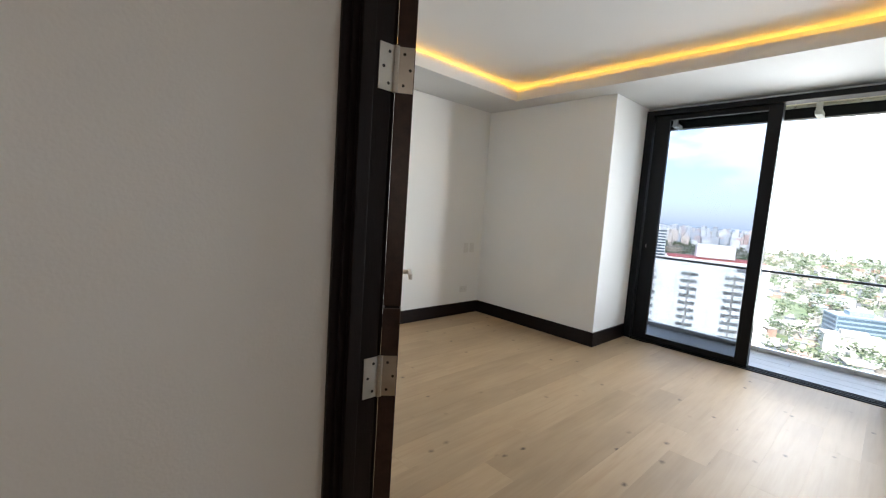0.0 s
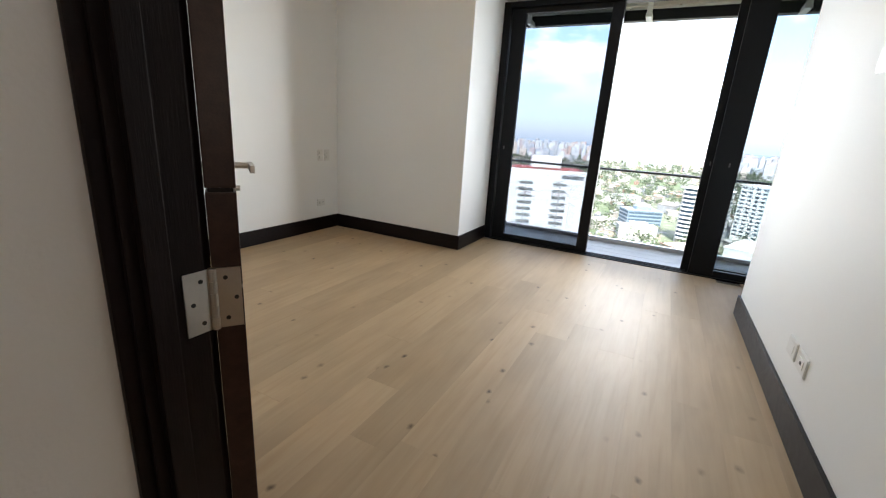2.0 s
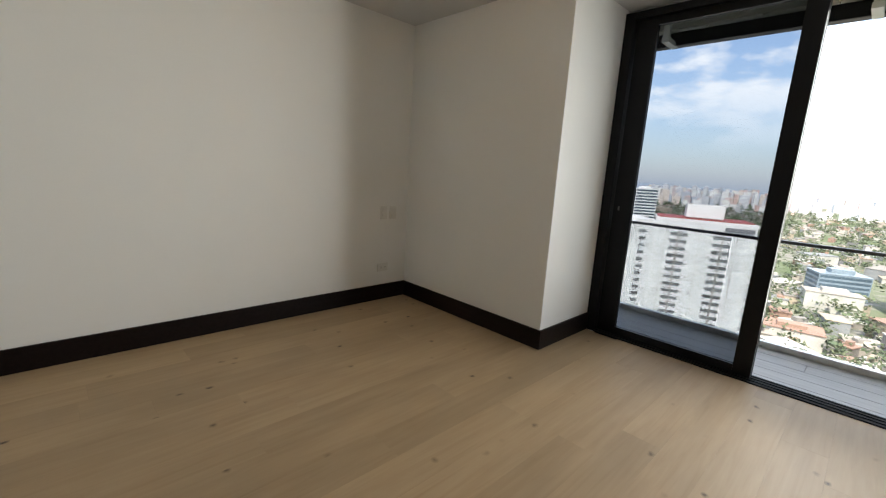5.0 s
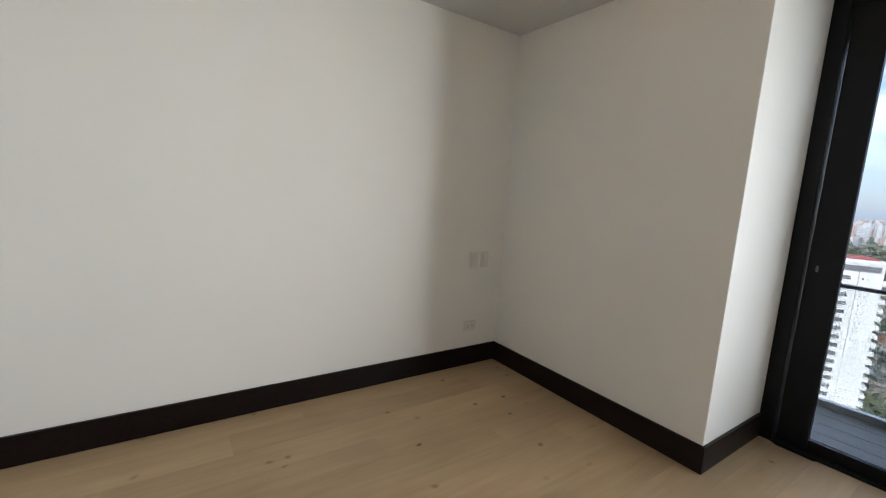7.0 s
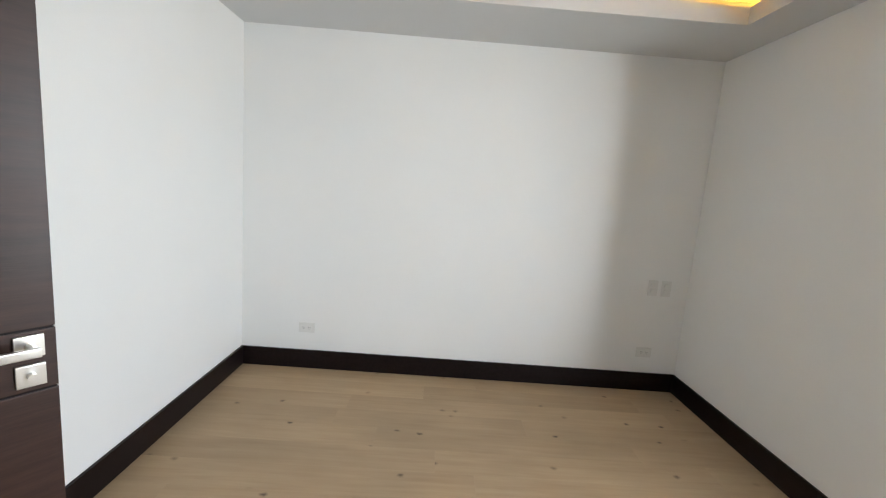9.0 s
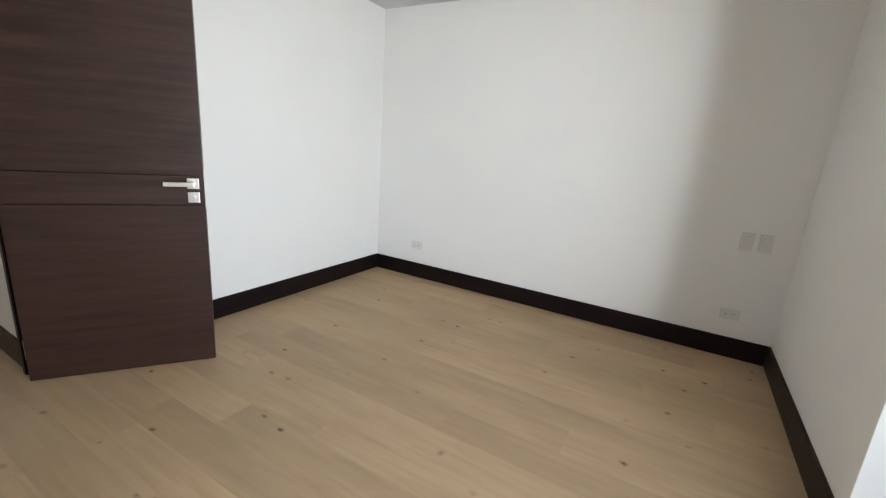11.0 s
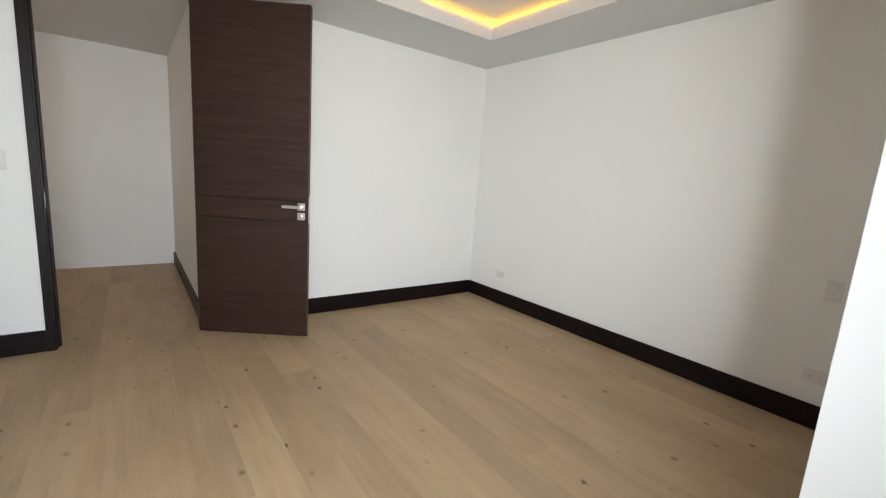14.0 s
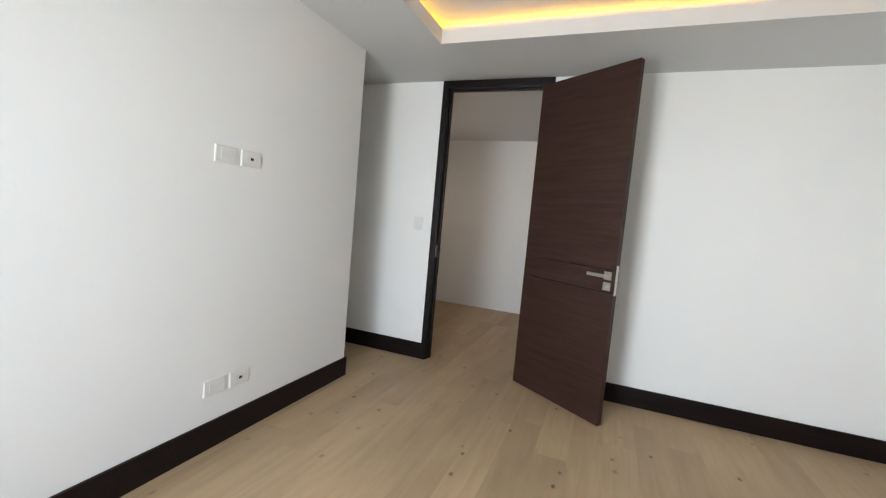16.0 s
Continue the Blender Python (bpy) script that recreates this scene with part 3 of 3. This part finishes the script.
TOWER_WHITE = paint("tower_white", (0.74, 0.73, 0.71), amount=0.06, scale=0.15, fine=2, bump=0.0, rough=0.8)
TOWER_GREY = paint("tower_grey", (0.30, 0.29, 0.27), amount=0.1, scale=0.15, fine=2, bump=0.0, rough=0.8)
TOWER_PINK = paint("tower_pink", (0.36, 0.25, 0.21), amount=0.1, scale=0.15, fine=2, bump=0.0, rough=0.8)
TOWER_GLASS = paint("shaded_windows", (0.15, 0.155, 0.165), amount=0.25, scale=0.2, fine=1, bump=0.0, rough=0.5, per_object=0.3)
OFFICE_GLASS = paint("office_glass", (0.14, 0.18, 0.22), amount=0.2, scale=0.3, fine=1, bump=0.0, rough=0.3)
BALCONY_WHITE = paint("balcony_white", (0.50, 0.49, 0.47), amount=0.06, scale=0.15, fine=2, bump=0.0, rough=0.8)
FAR_GLASS = paint("facade_glass", (0.05, 0.075, 0.10), amount=0.2, scale=0.2, fine=1, bump=0.0, rough=0.15, per_object=0.3)
BLUE_GLASS = paint("blue_facade", (0.08, 0.16, 0.28), amount=0.2, scale=0.2, fine=1, bump=0.0, rough=0.2)
# far facade colours with the distance haze painted in
HAZE_WHITE = paint("hazed_white", (0.66, 0.66, 0.66), amount=0.06, scale=0.05, fine=0.5, bump=0.0, rough=0.9)
HAZE_GREY = paint("hazed_grey", (0.42, 0.45, 0.50), amount=0.06, scale=0.05, fine=0.5, bump=0.0, rough=0.9)
HAZE_PINK = paint("hazed_pink", (0.50, 0.36, 0.33), amount=0.06, scale=0.05, fine=0.5, bump=0.0, rough=0.9)
HAZE_GLASS = paint("hazed_window_bands", (0.33, 0.35, 0.39), amount=0.1, scale=0.05, fine=0.5, bump=0.0, rough=0.5)
RED = paint("red_paint", (0.30, 0.07, 0.065), amount=0.1, scale=0.3, fine=2, bump=0.0, rough=0.6)
ASPHALT = paint("asphalt", (0.06, 0.06, 0.062), amount=0.2, scale=0.1, fine=3, bump=0.0, rough=0.9)
ROOFS = island_paint("low_roofs", [(0.30, 0.30, 0.28), (0.22, 0.14, 0.11), (0.24, 0.22, 0.20), (0.34, 0.33, 0.31), (0.17, 0.16, 0.15), (0.28, 0.24, 0.19), (0.15, 0.16, 0.17)])
LEAVES = island_paint("leaves", [(0.055, 0.080, 0.042), (0.07, 0.095, 0.05), (0.05, 0.07, 0.045), (0.085, 0.10, 0.055)])


def ground_material():
    m = material("city_ground", (0.2, 0.19, 0.16), 0.9)
    nt, b, node, ln = nodes_of(m)
    co = node("ShaderNodeTexCoord")
    nz, n2 = node("ShaderNodeTexNoise"), node("ShaderNodeTexNoise")
    for n, s in ((nz, 0.006), (n2, 0.08)):
        n.inputs["Scale"].default_value = s
        n.inputs["Detail"].default_value = 6
        ln(co.outputs["Object"], n.inputs["Vector"])
    ramp = node("ShaderNodeValToRGB")
    e = ramp.color_ramp.elements
    e[0].position, e[0].color = 0.40, (0.06, 0.085, 0.035, 1)
    e[1].position, e[1].color = 0.60, (0.17, 0.165, 0.15, 1)
    n = e.new(0.5)
    n.color = (0.095, 0.105, 0.07, 1)
    ad = node("ShaderNodeMath")
    ad.operation = "MULTIPLY_ADD"
    ad.inputs[1].default_value = 0.4
    ln(n2.outputs["Fac"], ad.inputs[0])
    sub = node("ShaderNodeMath")
    sub.operation = "SUBTRACT"
    sub.inputs[1].default_value = 0.2
    ln(nz.outputs["Fac"], sub.inputs[0])
    ln(sub.outputs[0], ad.inputs[2])
    ln(ad.outputs[0], ramp.inputs["Fac"])
    ln(ramp.outputs["Color"], b.inputs["Base Color"])
    return m


bm = bmesh.new()
bmesh.ops.create_circle(bm, cap_ends=True, segments=96, radius=4900)
ground = structure("ground", bm, ground_material(), "wide city ground of streets and green plots", "ground")
ground.location = (0, 0, GROUND)

# far hills; aerial haze is put into their blue-grey base colour
bm = bmesh.new()
prev = None
for i in range(121):
    az = -60 + i
    h = 35 + 60 * noise.noise((az * 0.06, 3.1, 0)) + 25 * noise.noise((az * 0.21, 7.7, 0))
    pts = []
    for d, k in ((3900, 0.0), (4300, 0.6), (4700, 1.0)):
        x, y = far(az, d)
        pts.append(bm.verts.new((x, y, GROUND - 2 + (h + 45) * 0.62 * k)))
    if prev:
        for a in range(2):
            bm.faces.new((prev[a], pts[a], pts[a + 1], prev[a + 1]))
    prev = pts
HILL = paint("hazed_hills", (0.24, 0.29, 0.35), amount=0.15, scale=0.002, fine=0.02, bump=0.0, rough=1.0)
structure("backdrop_hills", bm, HILL, "hills on the horizon with haze painted blue-grey", "hills")

structure("building_own", boxes((-6.0, 14.0, -8.0, WIN_Y + 0.1, GROUND, -0.35)), CREAM, "own apartment tower below the room", "building")


def frame_at(az, d, turn=0.0):
    """A pose on the ground; local -y faces the room."""
    x, y = far(az, d)
    return pose(x, y, GROUND, 0, 0, -az + turn)


def block_tower(name, label, az, d, w, depth, h, floors, cols, wall=TOWER_GREY, turn=0.0, glass=FAR_GLASS, ribbon=False, category="building"):
    t = thing(name, label, category, frame_at(az, d, turn))
    part("wall", boxes((-w / 2, w / 2, 0, depth, 0, h)), wall, t)
    part("roof", boxes((-w / 2 - 0.3, w / 2 + 0.3, -0.3, depth + 0.3, h, h + 0.6), (-w / 5, w / 4, depth * 0.3, depth * 0.7, h + 0.6, h + 3.5)), wall, t)
    fh = h / floors
    if ribbon:
        me = mesh_of("window_band", boxes((-w / 2 + 0.6, w / 2 - 0.6, -0.15, 0.0, 0, fh * 0.55)), glass)
        me2 = mesh_of("side_band", boxes((0, 0.15, 0.6, depth - 0.6, 0, fh * 0.55)), glass)
        for k in range(1, floors):
            part("window_band", me, glass, t, at=pose(0, 0, k * fh + fh * 0.25))
            part("window_band", me2, glass, t, at=pose(w / 2, 0, k * fh + fh * 0.25))
            part("window_band", me2, glass, t, at=pose(-w / 2 - 0.15, 0, k * fh + fh * 0.25))
    else:
        cw = w / cols
        me = mesh_of("window", boxes((-cw * 0.3, cw * 0.3, -0.12, 0.0, 0, fh * 0.5)), glass)
        for k in range(1, floors):
            for c in range(cols):
                part("window", me, glass, t, at=pose(-w / 2 + (c + 0.5) * cw, 0, k * fh + fh * 0.25))
    return t


# the white slab tower close by
def white_tower():
    d, w, h, depth = 190.0, 45.0, 58.5, 18.0
    t = thing("white_tower", "tall white tower with columns of dark windows", "building", frame_at(-15.4, d, 6))
    part("wall", boxes((-w / 2 + 11, w / 2, 0, depth, 0, h)), TOWER_WHITE, t)
    wing = part("side_wing", boxes((-12.5, 0, 0, depth - 3, 0, h)), TOWER_WHITE, t, at=pose(-w / 2 + 11, 0, 0, 0, 0, 22))
    part("roof", boxes((-w / 2 + 11.5, w / 2 - 1.0, 2.0, depth - 1, h + 0.6, h + 1.6)), RED, t, "roof edge with a red parapet band")
    part("parapet", boxes((-w / 2 + 10.8, w / 2 + 0.2, -0.2, depth + 0.2, h, h + 1.2)), TOWER_WHITE, t)
    part("plant_room", boxes((-1, 12, 5, 12, h + 1.9, h + 7.0)), TOWER_WHITE, t, "white plant room on the roof")
    part("roof_louvre", boxes((12.2, w / 2 - 0.8, -0.35, -0.2, h - 2.2, h - 0.6)), TOWER_GLASS, t)
    fh = 2.92
    win = mesh_of("window", boxes((-1.3, 1.3, -0.1, 0.02, 0, 1.3)), TOWER_GLASS)
    sill = mesh_of("ledge", boxes((-1.5, 1.5, -0.22, 0.0, 0, 0.12)), TOWER_WHITE)
    box_out = mesh_of("corner_balcony", boxes((-0.1, 1.3, -0.5, 3.0, 0, 1.35)), TOWER_WHITE)
    dot = mesh_of("vent", boxes((-0.22, 0.22, -0.08, 0.02, 0, 0.45)), TOWER_GLASS)
    for k in range(1, 19):
        z = h - 2.6 - k * fh
        for fx in (0.435, 0.765):
            for dx in (-1.72, 1.72):
                x = -w / 2 + fx * w + dx
                part("window", win, TOWER_GLASS, t, at=pose(x, 0, z))
                part("ledge", sill, TOWER_WHITE, t, at=pose(x, 0, z - 0.14))
        for fx in (0.30, 0.91):
            for dx in (-0.6, 0.6):
                part("vent", dot, TOWER_GLASS, t, at=pose(-w / 2 + fx * w + dx, 0, z + 0.4))
        part("corner_balcony", box_out, TOWER_WHITE, t, at=pose(w / 2, 0, z - 0.9))
        part("window", win, TOWER_GLASS, wing, at=pose(-4.6, 0, z))
        part("ledge", sill, TOWER_WHITE, wing, at=pose(-4.6, 0, z - 0.14))
    for fx in (0.435, 0.765):
        part("pilaster", boxes((-0.36, 0.36, -0.3, 0.0, 2, h - 3.4)), TOWER_GREY, t, at=pose(-w / 2 + fx * w, 0, 0))
    for fx in (0.335, 0.60, 0.872):
        part("joint", boxes((-0.1, 0.1, -0.05, 0.0, 2, h - 1)), TOWER_GREY, t, at=pose(-w / 2 + fx * w, 0, 0))
    part("podium", boxes((-w / 2 - 6, w / 2 + 6, -8, -0.6, 0, 8)), TOWER_WHITE, t)


white_tower()


# apartment block with curved balconies
def balcony_block():
    d, w, h, depth, floors = 370.0, 29.0, 43.0, 20.0, 13
    t = thing("apartment_block", "grey apartment block with white rounded balconies", "building", frame_at(4.6, d, -18))
    part("wall", boxes((-w / 2, w / 2, 0, depth, 0, h)), TOWER_GREY, t)
    part("roof", boxes((-w / 2 - 1, w / 2 + 1, -1.5, depth, h, h + 0.7), (-5, 8, 6, 14, h + 0.7, h + 3.6)), TOWER_WHITE, t, "white flat roof")
    fh = h / floors

    def slab(half, reach):
        bm = bmesh.new()
        ring = [(half * math.cos(a), -reach * math.sin(a)) for a in [math.pi * i / 10 for i in range(11)]]
        low = [bm.verts.new((x, y, 0)) for x, y in ring]
        top = [bm.verts.new((x, y, 1.1)) for x, y in ring]
        bm.faces.new(low)
        bm.faces.new(top[::-1])
        for i in range(10):
            bm.faces.new((low[i], low[i + 1], top[i + 1], top[i]))
        bmesh.ops.recalc_face_normals(bm, faces=bm.faces[:])
        return bm

    bal = mesh_of("balcony", slab(4.6, 3.0), BALCONY_WHITE)
    band = mesh_of("window", boxes((-4.2, 4.2, -0.15, 0.0, 0, 1.7)), FAR_GLASS)
    side = mesh_of("window", boxes((0, 0.15, 2, 8, 0, 1.6), (0, 0.15, 11, 18, 0, 1.6)), FAR_GLASS)
    for k in range(1, floors):
        for x in (-9.2, 6.5):
            part("balcony", bal, TOWER_WHITE, t, at=pose(x, 0, k * fh))
            part("window", band, FAR_GLASS, t, at=pose(x, 0, k * fh + 1.2))
        part("window", side, FAR_GLASS, t, at=pose(w / 2, 0, k * fh + 1.0))
        part("window", side, FAR_GLASS, t, at=pose(-w / 2 - 0.15, 0, k * fh + 1.0))


balcony_block()
block_tower("office_block", "low dark glass office block with flat roof", -1.1, 392, 29, 20, 18, 6, 1, wall=OFFICE_GLASS, turn=24, ribbon=True)
block_tower("glass_tower", "distant pale tower with glass bands", -20.4, 600, 27, 22, 64, 17, 1, wall=TOWER_WHITE, turn=20, ribbon=True)
block_tower("blue_tower", "distant blue glass office tower", 12.5, 900, 30, 24, 56, 12, 8, wall=TOWER_GREY, glass=BLUE_GLASS)
block_tower("pink_block", "distant reddish apartment block", 14.9, 930, 42, 24, 50, 14, 9, wall=TOWER_PINK, turn=-8)
block_tower("beige_tower", "white tower beyond the trees", 9.6, 420, 26, 18, 46, 14, 5, wall=TOWER_WHITE, turn=-25)

# warehouse with a sign, and a red kiosk
ware = thing("warehouse", "large white warehouse with a lettered wall", "building", frame_at(13.2, 330, -10))
part("wall", boxes((-32, 32, 0, 40, 0, 9)), TOWER_WHITE, ware)
part("roof", boxes((-32.6, 32.6, -0.6, 40.6, 9, 9.8)), TOWER_WHITE, ware)
part("sign_disc", boxes((-14, -10.4, -0.3, 0, 3.4, 7), bevel=0.8, segments=3), FAR_GLASS, ware, "dark round sign emblem")
for i in range(7):
    part("sign_bar", boxes((-8.6 + 2.5 * i, -6.9 + 2.5 * i, -0.25, 0, 3.8, 6.6)), FAR_GLASS, ware, "dark plain sign bar")
kiosk = thing("red_kiosk", "small red roadside pavilion", "building", frame_at(11.4, 275, 25))
part("wall", boxes((-7, 7, 0, 7, 0, 3.2)), TOWER_WHITE, kiosk)
part("roof", boxes((-8, 8, -1, 8, 3.2, 5.4)), RED, kiosk, "red fascia and roof")

# distant high-rises
rng = random.Random(11)
for i in range(125):
    az = rng.uniform(-32, 34)
    d = rng.uniform(1500, 3300)
    w = rng.uniform(11, 26)
    h = rng.uniform(16, 44) + (d - 1000) * 0.011
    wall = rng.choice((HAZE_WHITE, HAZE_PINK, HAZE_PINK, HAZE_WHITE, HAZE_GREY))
    block_tower("high_rise", "distant high-rise with banded windows, haze in its paint", az, d, w, w * 0.7, h, rng.randint(7, 11), 1, wall=wall, turn=rng.uniform(-30, 30), ribbon=True, glass=HAZE_GLASS)

# the dense skyline behind them: too many to count
# palette follows the haze-painted facades of the high-rises
SKYLINE = island_paint("skyline_blocks", [(0.62, 0.62, 0.62), (0.50, 0.36, 0.33), (0.45, 0.46, 0.49), (0.58, 0.50, 0.45), (0.38, 0.42, 0.47), (0.66, 0.65, 0.63)])
bm = bmesh.new()
for i in range(620):
    az, d = rng.uniform(-36, 36), rng.uniform(1400, 3700)
    w, h = rng.uniform(9, 26), rng.uniform(14, 46) + (d - 1000) * 0.009
    x, y = far(az, d)
    vs = box(bm, -w / 2, w / 2, 0, w * 0.7, 0, h) + box(bm, -w / 5, w / 4, w * 0.2, w * 0.5, h, h + 3)
    m = pose(x, y, GROUND, 0, 0, -az + rng.uniform(-30, 30))
    for v in vs:
        v.co = m @ v.co
tagged(new("far_skyline", mesh_of("far_skyline", bm, SKYLINE)), "dense skyline of pale and reddish blocks far off", "buildings", kind="stuff")

# streets
for az, d0, d1, off in ((-6, 120, 1200, 0), (8, 180, 900, 0), (20, 150, 1000, 0)):
    (xa, ya), (xb, yb) = far(az, d0), far(az + 5, d1)
    v = Vector((xb - xa, yb - ya, 0))
    n = Vector((-v.y, v.x, 0)).normalized() * 6
    bm = bmesh.new()
    bm.faces.new([bm.verts.new(Vector((x, y, GROUND + 0.15)) + s * n) for x, y, s in ((xa, ya, -1), (xb, yb, -1), (xb, yb, 1), (xa, ya, 1))])
    structure("road", bm, ASPHALT, "grey asphalt city street", "road")
bm = bmesh.new()
bm.faces.new([bm.verts.new((x, y, GROUND + 0.3)) for x, y in ((-500, 250), (600, 262), (600, 276), (-500, 264))])
structure("road", bm, ASPHALT, "grey asphalt avenue between low houses", "road")


# low houses: too many to count
def keep_clear(az, d):
    return (-24 < az < -7 and 170 < d < 225) or (1 < az < 8 and 350 < d < 410) or (-5 < az < 3 and 375 < d < 425) or (6 < az < 20 and 315 < d < 385) or (9 < az < 14 and 260 < d < 290) or (7 < az < 12 and 405 < d < 450)


bm = bmesh.new()
for i in range(1500):
    az = rng.uniform(-42, 42)
    d = 95 + 1500 * rng.random() ** 1.6
    if keep_clear(az, d):
        continue
    x, y = far(az, d)
    w, l, h = rng.uniform(5, 14), rng.uniform(5, 16), rng.uniform(3, 8)
    if rng.random() < 0.06:
        w, l, h = w * 2.2, l * 2.2, rng.uniform(8, 16)
    vs = box(bm, -w / 2, w / 2, -l / 2, l / 2, 0, h)
    vs += box(bm, -w / 2 - 0.4, w / 2 + 0.4, -l / 2 - 0.4, l / 2 + 0.4, h, h + 0.5)
    if rng.random() < 0.5:
        vs += box(bm, -w / 5, w / 4, -l / 4, l / 5, h + 0.5, h + rng.uniform(1.5, 3))
    m = pose(x, y, GROUND, 0, 0, rng.choice((12, 12, -20, 40)) + rng.uniform(-6, 6))
    for v in vs:
        v.co = m @ v.co
houses = tagged(new("low_houses", mesh_of("low_houses", bm, ROOFS)), "low houses with pale and terracotta roofs", "houses", kind="stuff")

# tree cover between the houses: clumps of leaf tufts over short trunks
verts, faces = [], []
for i in range(3600):
    az = rng.uniform(-40, 40)
    d = 110 + 1500 * rng.random() ** 1.2
    if keep_clear(az, d):
        continue
    x, y = far(az, d)
    r = rng.uniform(2.5, 5.5) * (1 + d / 1400)
    for k in range(rng.randint(26, 40)):
        a, b2 = rng.uniform(0, 2 * math.pi), rng.uniform(-0.5, 1.0)
        q = r * rng.uniform(0.35, 1.0)
        c = Vector((x + q * math.cos(a) * math.cos(b2), y + q * math.sin(a) * math.cos(b2), GROUND + r * 1.3 + q * math.sin(b2)))
        s = rng.uniform(0.5, 1.3) * (1 + d / 1400)
        n0 = len(verts)
        for _ in range(4):
            verts.append(c + Vector((rng.uniform(-s, s), rng.uniform(-s, s), rng.uniform(-s, s) * 0.8)))
        faces += [(n0, n0 + 1, n0 + 2), (n0, n0 + 2, n0 + 3), (n0, n0 + 3, n0 + 1), (n0 + 1, n0 + 3, n0 + 2)]
me = bpy.data.meshes.new("city_trees")
me.from_pydata(verts, [], faces)
me.materials.append(LEAVES)
tagged(new("city_trees", me), "green tree cover between the houses", "trees", kind="stuff")

# ---- floor boards, last ----
floor = structure("floor", boxes((-0.2, END_X + 0.35, BACK, F0, -0.06, -0.016), (COR_X0 - 0.15, END_X + 0.35, COR_Y0 - 0.15, BACK, -0.06, -0.016)), RUBBER, "pale oak plank floor with knots", "floor")
PW = 0.189
rng = random.Random(5)
ends = F0 - 0.004
for i in range(int((END_X + 0.2) / PW) + 1):
    x0 = i * PW
    y = COR_Y0 - rng.uniform(0.0, 1.4)
    while y < ends - 0.001:
        length = rng.choice((1.2, 1.55, 1.9, 2.2))
        a, b = max(y, COR_Y0 if x0 + PW > COR_X0 else BACK + 0.02), min(y + length, ends)
        y += length
        if b - a < 0.15:
            continue
        hx, hy = PW / 2 - 0.0001, (b - a) / 2 - 0.0001
        bm = bmesh.new()
        low = [bm.verts.new((sx * hx, sy * hy, -0.016)) for sx, sy in ((-1, -1), (1, -1), (1, 1), (-1, 1))]
        mid = [bm.verts.new((sx * hx, sy * hy, -0.0003)) for sx, sy in ((-1, -1), (1, -1), (1, 1), (-1, 1))]
        top = [bm.verts.new((sx * (hx - 0.0006), sy * (hy - 0.0006), 0.0)) for sx, sy in ((-1, -1), (1, -1), (1, 1), (-1, 1))]
        bm.faces.new(top)
        for r0, r1 in ((low, mid), (mid, top)):
            for k in range(4):
                bm.faces.new((r0[k], r0[(k + 1) % 4], r1[(k + 1) % 4], r1[k]))
        part("plank", bm, OAK, floor, at=pose(x0 + PW / 2, (a + b) / 2, 0))

# balcony boards, laid along the railing
BW = 0.174
for j in range(5):
    y0 = BY0 + 0.004 + BW * j
    x0 = -3.0 - (0.7, 1.6, 0.2, 1.2, 2.0)[j]
    while x0 < 9.0:
        x1 = x0 + 2.4
        part("board", boxes((max(x0, -3.0), min(x1, 9.0) - 0.004, y0, min(y0 + BW - 0.006, BY1), BZ - 0.012, BZ), bevel=0.0015, segments=1), TILE, balcony)
        x0 = x1
